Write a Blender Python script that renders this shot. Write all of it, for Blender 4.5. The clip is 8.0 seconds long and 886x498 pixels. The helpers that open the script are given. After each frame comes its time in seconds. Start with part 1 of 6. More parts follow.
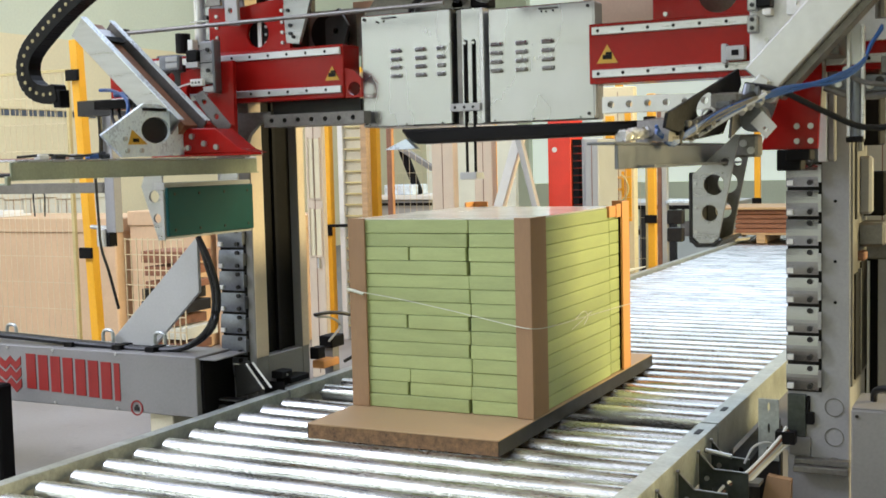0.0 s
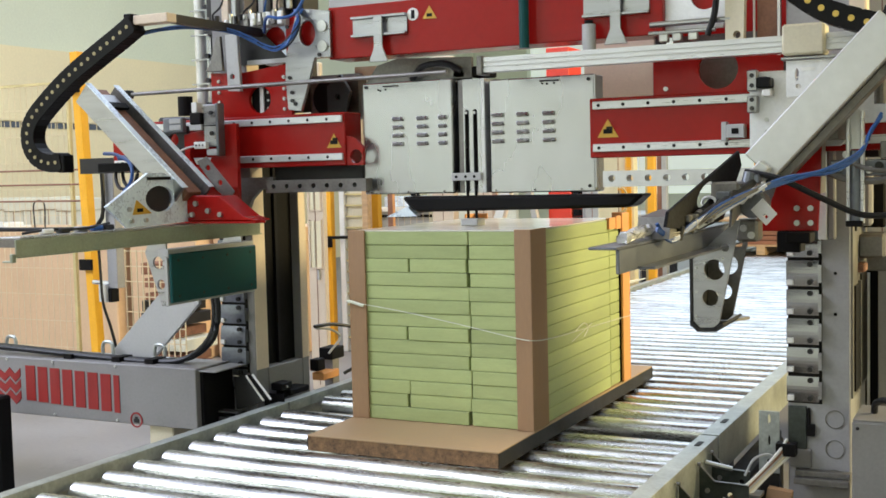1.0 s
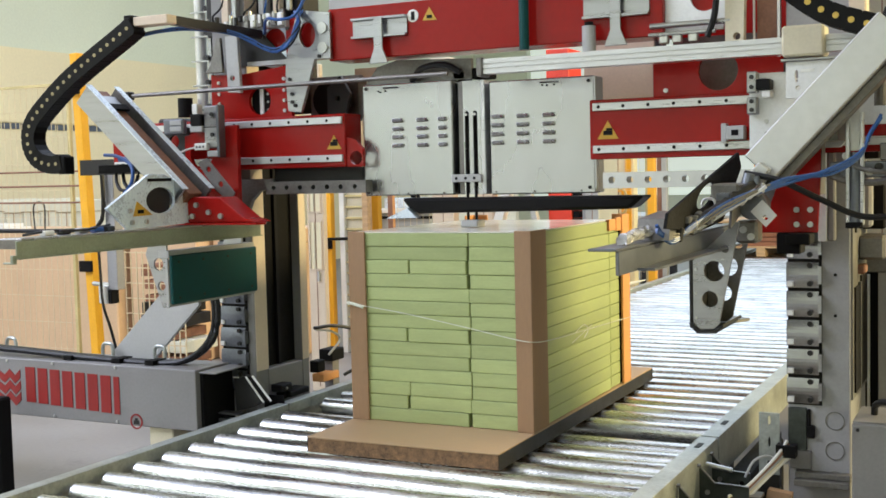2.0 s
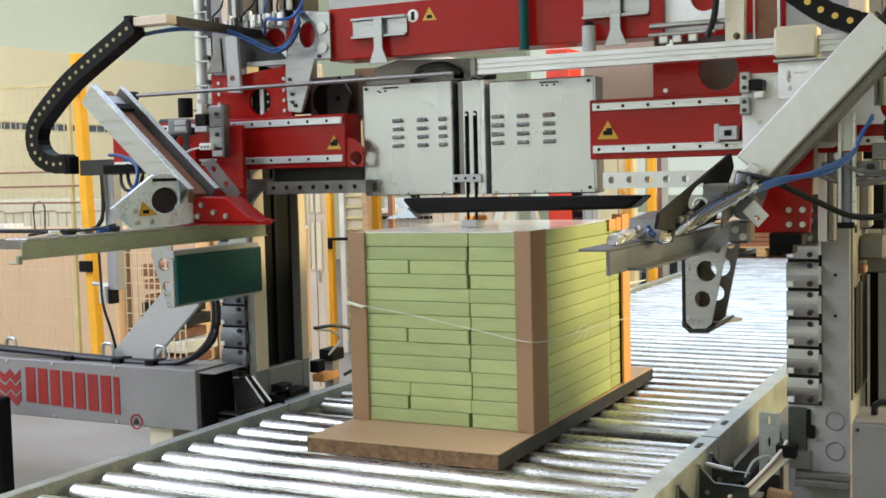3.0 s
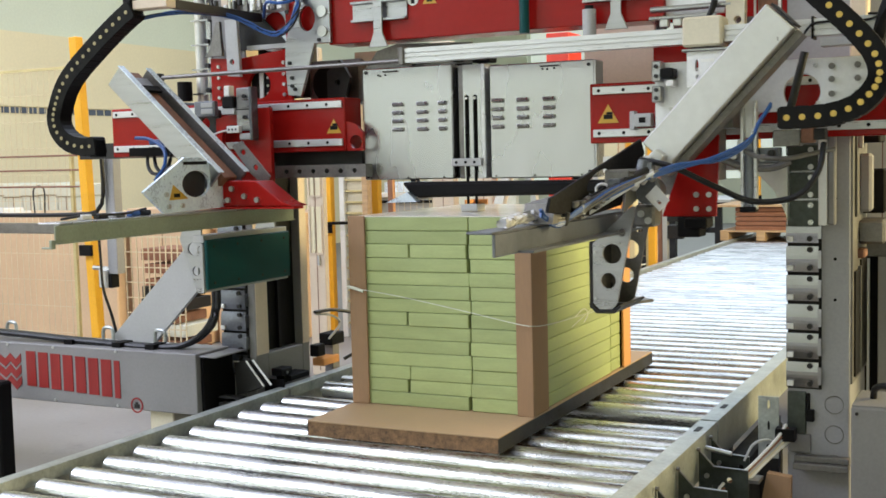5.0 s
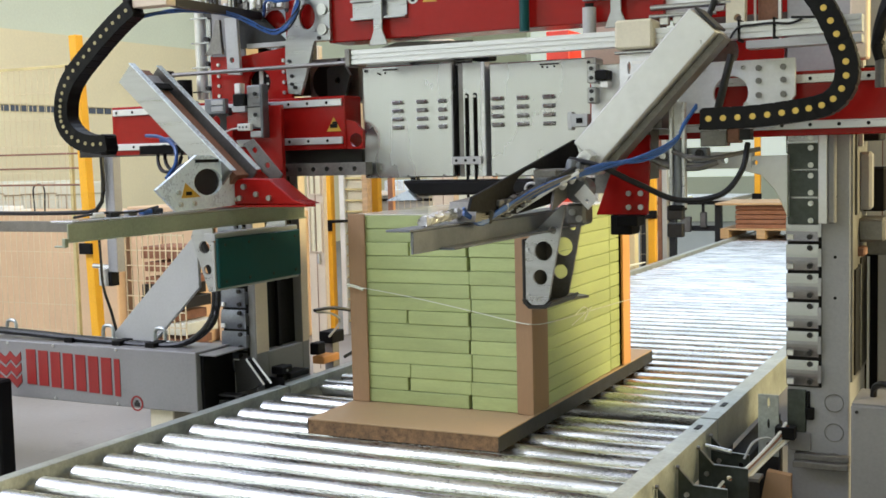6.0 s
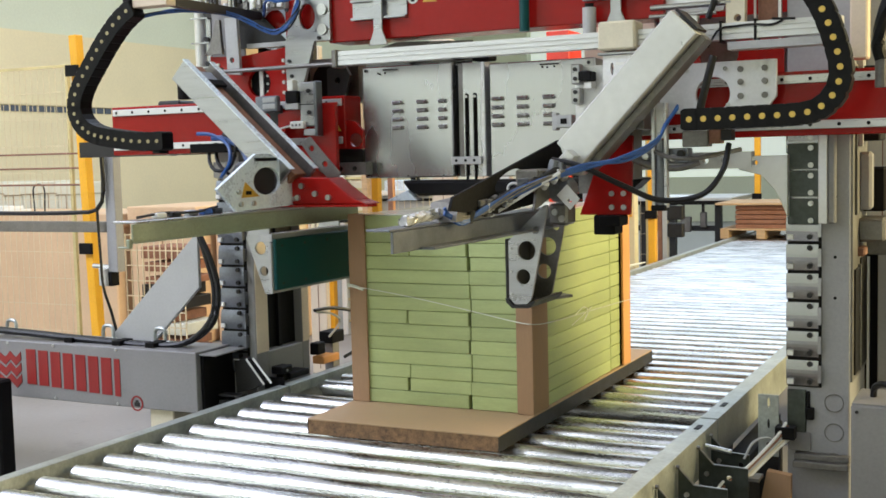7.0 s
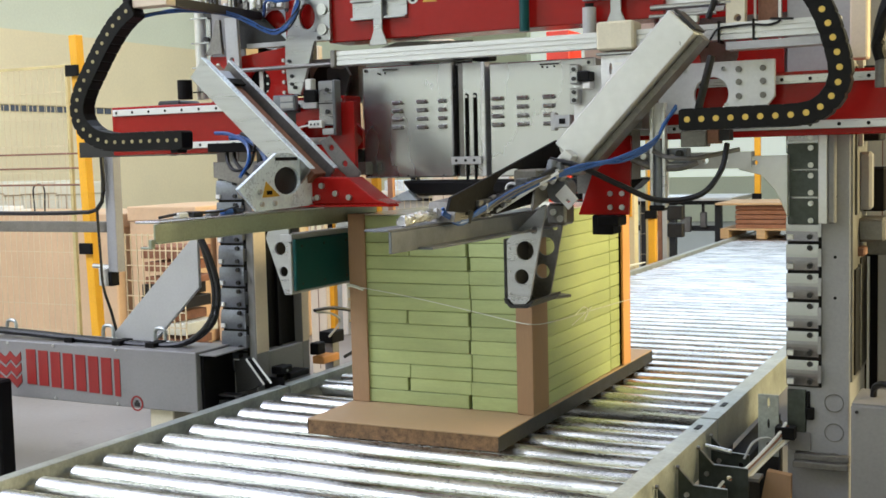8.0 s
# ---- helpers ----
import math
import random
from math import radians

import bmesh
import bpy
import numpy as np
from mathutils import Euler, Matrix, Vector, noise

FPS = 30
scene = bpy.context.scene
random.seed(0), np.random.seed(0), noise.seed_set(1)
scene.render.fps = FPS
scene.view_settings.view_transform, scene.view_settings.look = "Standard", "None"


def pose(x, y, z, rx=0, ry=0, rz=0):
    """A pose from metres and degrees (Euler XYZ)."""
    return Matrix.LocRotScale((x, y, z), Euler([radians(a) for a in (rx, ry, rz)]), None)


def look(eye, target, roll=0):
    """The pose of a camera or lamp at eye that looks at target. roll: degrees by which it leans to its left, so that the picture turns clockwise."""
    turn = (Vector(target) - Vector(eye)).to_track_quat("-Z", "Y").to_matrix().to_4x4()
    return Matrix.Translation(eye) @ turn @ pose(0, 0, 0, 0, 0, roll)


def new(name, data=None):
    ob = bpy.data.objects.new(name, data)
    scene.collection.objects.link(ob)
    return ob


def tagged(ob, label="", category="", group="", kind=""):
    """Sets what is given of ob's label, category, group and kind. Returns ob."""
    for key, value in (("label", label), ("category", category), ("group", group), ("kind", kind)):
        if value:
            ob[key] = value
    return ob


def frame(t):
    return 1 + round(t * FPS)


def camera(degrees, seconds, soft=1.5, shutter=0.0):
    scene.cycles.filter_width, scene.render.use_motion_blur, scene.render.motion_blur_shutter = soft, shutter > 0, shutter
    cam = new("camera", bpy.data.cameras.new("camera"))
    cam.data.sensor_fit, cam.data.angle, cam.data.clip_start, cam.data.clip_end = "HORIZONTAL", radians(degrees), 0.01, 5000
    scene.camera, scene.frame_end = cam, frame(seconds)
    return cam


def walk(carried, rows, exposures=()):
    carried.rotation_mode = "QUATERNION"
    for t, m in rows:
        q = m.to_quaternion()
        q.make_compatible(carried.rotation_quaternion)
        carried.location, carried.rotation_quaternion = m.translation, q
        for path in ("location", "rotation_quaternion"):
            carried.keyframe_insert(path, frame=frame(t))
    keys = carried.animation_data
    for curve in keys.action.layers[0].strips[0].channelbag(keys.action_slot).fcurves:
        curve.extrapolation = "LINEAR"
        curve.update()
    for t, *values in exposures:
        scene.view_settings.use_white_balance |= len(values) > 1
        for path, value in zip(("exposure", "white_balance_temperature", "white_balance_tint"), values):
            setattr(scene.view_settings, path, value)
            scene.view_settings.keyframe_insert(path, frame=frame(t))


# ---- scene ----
# camera on a tripod, nodding a little on its own axis
cam = camera(41.807, 8.0, soft=1.6, shutter=0.4)
FOCAL = 2052.72
EYE = pose(0, 0, 1.6, 90 - 3.694, 0, 26.493) @ pose(0, 0, 0, 0, 0, -1.411)


def nod(d):
    return EYE @ pose(0, 0, 0, math.degrees(math.atan(d / FOCAL)))


walk(cam, [(0, nod(-23)), (0.5, nod(-11.2)), (0.75, nod(-5.2)), (1.0, nod(-2.2)), (1.5, nod(0)), (2.2, nod(0.5)), (3.0, nod(0.6)), (3.5, nod(0)),
           (4.0, nod(-9.2)), (4.5, nod(-21.8)), (5.2, nod(-28.6)), (6.0, nod(-30.8)), (8.0, nod(-30.8))],
     exposures=[(0, -0.52, 5750, 20), (8.0, -0.52, 5750, 20)])

# soft sky, a warm side window, and area lamps added as fill
world = bpy.data.worlds.new("sky")
scene.world = world
world.use_nodes = True
sky = world.node_tree.nodes.new("ShaderNodeTexSky")
sky.sky_type, sky.sun_disc, sky.sun_elevation, sky.sun_rotation = "NISHITA", False, radians(40), radians(60)
world.node_tree.links.new(sky.outputs[0], world.node_tree.nodes["Background"].inputs[0])
world.node_tree.nodes["Background"].inputs[1].default_value = 0.12


def area_light(name, m, w, h, watts, colour):
    data = bpy.data.lights.new(name, "AREA")
    data.shape, data.size, data.size_y, data.energy, data.color = "RECTANGLE", w, h, watts, colour
    ob = new(name, data)
    ob.matrix_world = m
    return ob


# added fill lamp at the far end, no door is known there
area_light("fill_far", look((-6.0, 25.7, 3.6), (-5.0, 0, 1.0)), 8.0, 5.0, 170, (0.83, 1.0, 0.97))
area_light("daylight_side_window", look((5.7, 8.2, 3.4), (-2.0, 5.0, 0.8)), 3.0, 2.2, 1450, (1.0, 0.80, 0.32))
# overhead lamps added for fill and roller highlights, no roof lights are known
area_light("fill_roof_near", look((-1.5, -0.9, 6.85), (-1.5, -0.89, 0)), 4.2, 5.0, 170, (0.93, 0.97, 1.0))
area_light("fill_roof_corner", look((-8.3, -0.7, 6.85), (-8.3, -0.69, 0)), 5.8, 4.4, 1210, (0.95, 0.98, 1.0))
area_light("fill_roof_left", look((-8.2, 3.6, 6.85), (-8.2, 3.61, 0)), 5.0, 3.4, 150, (0.97, 0.98, 1.0))
area_light("fill_roof_far", look((-3.75, 11.0, 6.85), (-3.75, 11.01, 0)), 8.5, 10.0, 820, (0.91, 1.0, 0.97))



# ---- materials ----
def mat(name, colour, rough=0.5, metal=0.0, vary=0.15, scale=6.0, fine=90.0, bump=0.15, stretch=(1, 1, 1), spot=0.0, island=0.0, coat=0.0, spec=0.5):
    """A surface with slow stains, fine grain and relief."""
    m = bpy.data.materials.new(name)
    m.use_nodes = True
    n, l = m.node_tree.nodes, m.node_tree.links
    b = n["Principled BSDF"]
    b.inputs["Metallic"].default_value = metal
    b.inputs["Coat Weight"].default_value = coat
    b.inputs["Specular IOR Level"].default_value = spec
    co = n.new("ShaderNodeTexCoord")
    mp = n.new("ShaderNodeMapping")
    mp.inputs["Scale"].default_value = stretch
    src = co.outputs["Object"]
    if island:
        # each piece takes its own stretch of the pattern
        own = n.new("ShaderNodeObjectInfo")
        far = n.new("ShaderNodeVectorMath")
        far.operation = "MULTIPLY_ADD"
        far.inputs[0].default_value = (37.0, 53.0, 71.0)
        l.new(own.outputs["Random"], far.inputs[1])
        l.new(src, far.inputs[2])
        src = far.outputs[0]
    l.new(src, mp.inputs["Vector"])
    big, small = n.new("ShaderNodeTexNoise"), n.new("ShaderNodeTexNoise")
    for t, s, d in ((big, scale, 5), (small, fine, 3)):
        t.inputs["Scale"].default_value, t.inputs["Detail"].default_value = s, d
        l.new(mp.outputs["Vector"], t.inputs["Vector"])
    add = n.new("ShaderNodeMath")
    add.operation = "MULTIPLY_ADD"
    add.inputs[1].default_value = 0.6
    l.new(big.outputs["Fac"], add.inputs[0])
    half = n.new("ShaderNodeMath")
    half.operation = "MULTIPLY"
    half.inputs[1].default_value = 0.4
    l.new(small.outputs["Fac"], half.inputs[0])
    l.new(half.outputs[0], add.inputs[2])
    ramp = n.new("ShaderNodeValToRGB")
    lo, hi = [max(0.0, c * (1 - vary * 1.3)) for c in colour], [min(1.0, c * (1 + vary)) for c in colour]
    ramp.color_ramp.elements[0].position, ramp.color_ramp.elements[1].position = 0.3, 0.68
    ramp.color_ramp.elements[0].color, ramp.color_ramp.elements[1].color = (*lo, 1), (*hi, 1)
    l.new(add.outputs[0], ramp.inputs["Fac"])
    out = ramp.outputs["Color"]
    if island:
        info = n.new("ShaderNodeObjectInfo")
        hsv = n.new("ShaderNodeHueSaturation")
        rng = n.new("ShaderNodeMapRange")
        rng.inputs["To Min"].default_value, rng.inputs["To Max"].default_value = 1 - island, 1 + island
        l.new(info.outputs["Random"], rng.inputs["Value"])
        l.new(rng.outputs[0], hsv.inputs["Value"])
        l.new(out, hsv.inputs["Color"])
        out = hsv.outputs["Color"]
    if spot:
        dirt = n.new("ShaderNodeTexNoise")
        dirt.inputs["Scale"].default_value, dirt.inputs["Detail"].default_value, dirt.inputs["Roughness"].default_value = scale * 2.3, 8, 0.75
        l.new(mp.outputs["Vector"] if island else src, dirt.inputs["Vector"])
        r2 = n.new("ShaderNodeValToRGB")
        r2.color_ramp.elements[0].position, r2.color_ramp.elements[1].position = 0.56, 0.72
        l.new(dirt.outputs["Fac"], r2.inputs["Fac"])
        k = n.new("ShaderNodeMath")
        k.operation = "MULTIPLY"
        k.inputs[1].default_value = spot
        l.new(r2.outputs["Color"], k.inputs[0])
        mx = n.new("ShaderNodeMix")
        mx.data_type = "RGBA"
        mx.inputs[7].default_value = (*[c * 0.35 for c in colour], 1)
        l.new(k.outputs[0], mx.inputs[0])
        l.new(out, mx.inputs[6])
        out = mx.outputs[2]
    l.new(out, b.inputs["Base Color"])
    rr = n.new("ShaderNodeMapRange")
    rr.inputs["From Min"].default_value, rr.inputs["From Max"].default_value = 0.3, 0.7
    rr.inputs["To Min"].default_value, rr.inputs["To Max"].default_value = max(0.03, rough * 0.8), min(1, rough * 1.25)
    l.new(add.outputs[0], rr.inputs["Value"])
    l.new(rr.outputs[0], b.inputs["Roughness"])
    if bump:
        bp = n.new("ShaderNodeBump")
        bp.inputs["Strength"].default_value, bp.inputs["Distance"].default_value = bump, 0.002
        l.new(add.outputs[0], bp.inputs["Height"])
        l.new(bp.outputs["Normal"], b.inputs["Normal"])
    return m


M = dict(
    floor=mat("concrete_floor", (0.25, 0.237, 0.225), 0.5, scale=1.2, fine=40, vary=0.2, spot=0.35),
    wall=mat("green_wall_paint", (0.68, 0.73, 0.60), 0.7, scale=0.6, fine=30, vary=0.07),
    wallband=mat("cream_wall_paint", (0.79, 0.71, 0.48), 0.7, scale=0.8, fine=30, vary=0.06),
    darkband=mat("dark_wall_band", (0.08, 0.10, 0.14), 0.6),
    ceiling=mat("ceiling_paint", (0.7, 0.72, 0.66), 0.8, scale=0.5),
    roller=mat("zinc_roller", (0.57, 0.575, 0.545), 0.27, 1.0, vary=0.42, scale=6, fine=70, stretch=(0.8, 5, 5), spot=0.6, island=0.12, bump=0.10),
    zinc=mat("galvanised_rail", (0.44, 0.465, 0.44), 0.40, 0.55, vary=0.25, scale=9, fine=70, spot=0.45),
    steel=mat("brushed_steel", (0.40, 0.40, 0.41), 0.30, 0.95, vary=0.1, scale=5, fine=120, stretch=(1, 1, 9), bump=0.06),
    sheet=mat("stainless_sheet", (0.50, 0.50, 0.497), 0.27, 0.9, vary=0.07, scale=1.4, fine=5, stretch=(1.5, 1.5, 0.6), bump=0.0, spot=0.0),
    bluesteel=mat("bare_bright_plate", (0.74, 0.83, 1.0), 0.28, 0.2, vary=0.16, scale=8, fine=90),
    darksteel=mat("dark_oiled_steel", (0.022, 0.021, 0.020), 0.46, 0.3, vary=0.3, scale=10),
    greysteel=mat("dull_grey_steel", (0.20, 0.19, 0.175), 0.42, 0.7, vary=0.25, scale=9, spot=0.3),
    red=mat("red_machine_paint", (0.30, 0.009, 0.006), 0.2, 0.0, vary=0.10, scale=3, fine=40, bump=0.02, spot=0.0, spec=0.24),
    brightred=mat("bright_red_paint", (0.75, 0.045, 0.015), 0.4, 0, vary=0.1),
    grey=mat("grey_machine_paint", (0.225, 0.217, 0.212), 0.45, 0, vary=0.1, scale=3, fine=80, bump=0.05, spot=0.15),
    palegrey=mat("pale_grey_paint", (0.43, 0.43, 0.417), 0.4, 0, vary=0.08, scale=4, bump=0.05, spot=0.1),
    cream=mat("cream_machine_paint", (0.68, 0.56, 0.42), 0.45, 0, vary=0.08, scale=4, bump=0.05),
    black=mat("black_rubber", (0.007, 0.0065, 0.0065), 0.5, 0, vary=0.3, spec=0.14),
    plastic=mat("black_chain_plastic", (0.007, 0.0065, 0.006), 0.45, 0, vary=0.3, scale=20, spec=0.14),
    gold=mat("yellow_pin", (0.55, 0.38, 0.07), 0.35, 0.3, vary=0.15),
    palepin=mat("pale_pin", (0.34, 0.29, 0.14), 0.4, 0.3, vary=0.15),
    green=mat("green_pad", (0.002, 0.058, 0.058), 0.42, 0, vary=0.12, scale=10, spot=0.1, spec=0.25),
    olive=mat("olive_grey_bar", (0.33, 0.36, 0.27), 0.38, 0.5, vary=0.15, scale=7, spot=0.15),
    pack=mat("green_board_pack", (0.39, 0.455, 0.19), 0.5, 0, vary=0.09, scale=7, fine=50, stretch=(1, 1, 5), island=0.10),
    film=mat("white_cover_sheet", (0.78, 0.76, 0.68), 0.22, 0, vary=0.08, scale=5, coat=0.4),
    card=mat("brown_cardboard", (0.33, 0.20, 0.105), 0.65, 0, vary=0.10, scale=6, fine=80, stretch=(1, 1, 0.3)),
    # orange pieces, and brown cardboard with warm light put into its colour
    orange_and_lit_card=mat("orange_and_sunlit_card", (0.72, 0.33, 0.10), 0.6, 0, vary=0.1, scale=6, fine=80),
    cardtop=mat("cardboard_sheet", (0.44, 0.30, 0.17), 0.6, 0, vary=0.1, scale=3, fine=60),
    chip=mat("chipboard_edge", (0.20, 0.115, 0.055), 0.8, 0, vary=0.55, scale=45, fine=150, bump=0.5),
    board=mat("brown_board", (0.30, 0.13, 0.07), 0.6, 0, vary=0.2, scale=8),
    wood=mat("pale_wood", (0.55, 0.36, 0.19), 0.65, 0, vary=0.2, scale=5, fine=60, stretch=(1, 8, 8)),
    bigcard=mat("pale_box_card", (0.70, 0.49, 0.30), 0.7, 0, vary=0.07, scale=2, fine=40),
    whitecard=mat("white_wrapped_packs", (0.74, 0.73, 0.60), 0.5, 0, vary=0.1, scale=3),
    yellow=mat("yellow_post_paint", (0.85, 0.42, 0.010), 0.42, 0, vary=0.08, scale=6),
    mesh=mat("yellow_grey_wire", (0.62, 0.52, 0.25), 0.5, 0.3),
    wire=mat("zinc_wire", (0.74, 0.63, 0.41), 0.45, 0.3),
    alu=mat("aluminium_profile", (0.64, 0.64, 0.645), 0.3, 0.6, vary=0.07, scale=4, fine=80, stretch=(0.2, 1, 6)),
    cable=mat("black_cable", (0.010, 0.010, 0.011), 0.38, 0, spec=0.3),
    blue=mat("blue_air_hose", (0.025, 0.09, 0.30), 0.3, 0, vary=0.2),
    white=mat("white_plastic", (0.78, 0.77, 0.72), 0.4, 0, vary=0.06),
    ivory=mat("ivory_plastic", (0.66, 0.60, 0.44), 0.4, 0, vary=0.08),
    strap=mat("clear_strap", (0.72, 0.74, 0.62), 0.2, 0, vary=0.1, scale=30),
    signyellow=mat("warning_yellow", (0.56, 0.32, 0.025), 0.4, 0, vary=0.08),
    signred=mat("sign_red", (0.25, 0.010, 0.008), 0.45, 0, vary=0.08),
    bolt=mat("zinc_bolt", (0.55, 0.55, 0.53), 0.3, 0.9),
    brown=mat("rusty_guide", (0.27, 0.13, 0.08), 0.5, 0.3, vary=0.3, scale=12),
    plate=mat("bright_carriage_plate", (0.76, 0.76, 0.75), 0.4, 0.3, vary=0.08, scale=5, spot=0.1),
    guard=mat("dark_guard_steel", (0.40, 0.40, 0.42), 0.2, 0.95, vary=0.12, scale=3, fine=14, bump=0.04, spot=0.06),
    bluegrey=mat("cool_grey_machine_paint", (0.33, 0.325, 0.325), 0.42, 0, vary=0.1, scale=3, fine=80, bump=0.05, spot=0.15),
    tubesteel=mat("worn_square_tube", (0.63, 0.63, 0.615), 0.33, 0.6, vary=0.07, scale=2.5, fine=30, bump=0.03, spot=0.07),
    barsteel=mat("bare_angle_bar", (0.19, 0.20, 0.225), 0.34, 0.75, vary=0.2, scale=6, fine=80, spot=0.2),
    zincdark=mat("dull_dark_zinc", (0.075, 0.085, 0.075), 0.42, 0.7, vary=0.35, scale=8, fine=50, spot=0.4),
    wrapfilm=mat("crumpled_clear_film", (0.50, 0.49, 0.47), 0.18, 0, vary=0.25, scale=30, fine=160, bump=0.5, coat=0.5),
    # for dark parts, and for shade painted into gaps and openings
    dark=mat("dark_paint_and_shade", (0.007, 0.0065, 0.0065), 0.6, spec=0.12),
)

# glowing sheet added to cover the sky, not a lamp of the hall
glow = M["glowpanel"] = bpy.data.materials.new("pale_glow_panel")
glow.use_nodes = True
glow.node_tree.nodes["Principled BSDF"].inputs["Base Color"].default_value = (0.7, 0.75, 0.68, 1)
glow.node_tree.nodes["Principled BSDF"].inputs["Emission Color"].default_value = (0.88, 0.95, 0.74, 1)
glow.node_tree.nodes["Principled BSDF"].inputs["Emission Strength"].default_value = 0.62


# ---- builders ----
ORIGIN = {}


def thing(name, loc, label, category, group="", kind=""):
    ob = new(name)
    ob.location = loc
    ORIGIN[ob.name] = Vector(loc)
    return tagged(ob, label, category, group, kind)


def finish(bm, name, material, bevel=0.0):
    bmesh.ops.recalc_face_normals(bm, faces=bm.faces)
    if bevel:
        sharp = [e for e in bm.edges if len(e.link_faces) == 2 and e.calc_face_angle(0) > 0.6]
        bmesh.ops.bevel(bm, geom=sharp, offset=bevel, segments=1, affect="EDGES", profile=0.5)
    me = bpy.data.meshes.new(name)
    bm.to_mesh(me)
    bm.free()
    me.materials.append(M[material] if isinstance(material, str) else material)
    return me


def part(name, bm, material, parent, label="", bevel=0.0, smooth=False):
    o = ORIGIN[parent.name]
    bmesh.ops.translate(bm, verts=bm.verts, vec=-o)
    me = finish(bm, name, material, bevel)
    if smooth:
        me.polygons.foreach_set("use_smooth", [len(p.vertices) == 4 for p in me.polygons])
    ob = new(name, me)
    ob.parent = parent
    ORIGIN[ob.name] = o
    return tagged(ob, label) if label else ob


def solo(name, bm, material, label, category, group="", kind="", bevel=0.0, at=(0, 0, 0), smooth=False):
    """A thing of one mesh, with its origin at `at`."""
    bmesh.ops.translate(bm, verts=bm.verts, vec=-Vector(at))
    me = finish(bm, name, material, bevel)
    if smooth:
        me.polygons.foreach_set("use_smooth", [len(p.vertices) == 4 for p in me.polygons])
    ob = new(name, me)
    ob.location = at
    ORIGIN[ob.name] = Vector(at)
    return tagged(ob, label, category, group, kind)


def B(*boxes):
    """A bmesh of boxes (x0, x1, y0, y1, z0, z1)."""
    bm = bmesh.new()
    for b in boxes:
        box(bm, *b)
    return bm


def box(bm, x0, x1, y0, y1, z0, z1):
    v = [bm.verts.new((x, y, z)) for z in (z0, z1) for x, y in ((x0, y0), (x1, y0), (x1, y1), (x0, y1))]
    for f in ((3, 2, 1, 0), (4, 5, 6, 7), (0, 1, 5, 4), (1, 2, 6, 5), (2, 3, 7, 6), (3, 0, 4, 7)):
        bm.faces.new([v[i] for i in f])


def rod(bm, p0, p1, r, seg=12, r1=None):
    p0, p1 = Vector(p0), Vector(p1)
    d = p1 - p0
    q = d.to_track_quat("Z", "Y").to_matrix().to_4x4()
    bmesh.ops.create_cone(bm, cap_ends=True, segments=seg, radius1=r, radius2=r if r1 is None else r1, depth=d.length,
                          matrix=Matrix.Translation((p0 + p1) / 2) @ q)


def rods(*rows, seg=12):
    bm = bmesh.new()
    for p0, p1, r in rows:
        rod(bm, p0, p1, r, seg)
    return bm


def circle(cx, cy, r, n=20, ry=None):
    return [(cx + r * math.cos(2 * math.pi * i / n), cy + (ry or r) * math.sin(2 * math.pi * i / n)) for i in range(n)]


def plate(plane, pts, a, b, holes=(), bm=None):
    """A flat plate with holes, its outline in the plane xz, yz or xy, from a to b along the third axis."""
    bm = bm or bmesh.new()
    put = {"xz": lambda u, v: (u, a, v), "yz": lambda u, v: (a, u, v), "xy": lambda u, v: (u, v, a)}[plane]
    edges = []
    for loop in (pts, *holes):
        vs = [bm.verts.new(put(*p)) for p in loop]
        edges += [bm.edges.new((vs[i - 1], vs[i])) for i in range(len(vs))]
    got = bmesh.ops.triangle_fill(bm, use_beauty=True, use_dissolve=False, edges=edges)
    faces = [f for f in got["geom"] if isinstance(f, bmesh.types.BMFace)]
    ext = bmesh.ops.extrude_face_region(bm, geom=faces, use_keep_orig=True)
    step = {"xz": (0, b - a, 0), "yz": (b - a, 0, 0), "xy": (0, 0, b - a)}[plane]
    bmesh.ops.translate(bm, verts=[v for v in ext["geom"] if isinstance(v, bmesh.types.BMVert)], vec=step)
    return bm


def beam(bm, p0, p1, w, h, up=(0, 0, 1)):
    """A bar of width w and height h from p0 to p1."""
    p0, p1 = Vector(p0), Vector(p1)
    d = (p1 - p0).normalized()
    s = d.cross(Vector(up)).normalized()
    u = s.cross(d)
    v = [bm.verts.new(p + s * (w / 2 * i) + u * (h / 2 * j)) for p in (p0, p1) for i, j in ((-1, -1), (1, -1), (1, 1), (-1, 1))]
    for f in ((3, 2, 1, 0), (4, 5, 6, 7), (0, 1, 5, 4), (1, 2, 6, 5), (2, 3, 7, 6), (3, 0, 4, 7)):
        bm.faces.new([v[i] for i in f])
    return bm


def smooth_path(pts, n):
    """n + 1 points at even steps along a rounded line through pts."""
    p = [Vector(q) for q in pts]
    p = [2 * p[0] - p[1], *p, 2 * p[-1] - p[-2]]
    fine = []
    for i in range(1, len(p) - 2):
        for k in range(16):
            t = k / 16
            a, b, c, d = p[i - 1], p[i], p[i + 1], p[i + 2]
            fine.append(0.5 * (2 * b + (c - a) * t + (2 * a - 5 * b + 4 * c - d) * t * t + (3 * b - a - 3 * c + d) * t ** 3))
    fine.append(p[-2])
    run = [0.0]
    for a, b in zip(fine, fine[1:]):
        run.append(run[-1] + (b - a).length)
    out, j = [], 0
    for i in range(n + 1):
        s = run[-1] * i / n
        while j < len(run) - 2 and run[j + 1] < s:
            j += 1
        k = (s - run[j]) / max(1e-9, run[j + 1] - run[j])
        out.append(fine[j].lerp(fine[j + 1], min(1, k)))
    return out


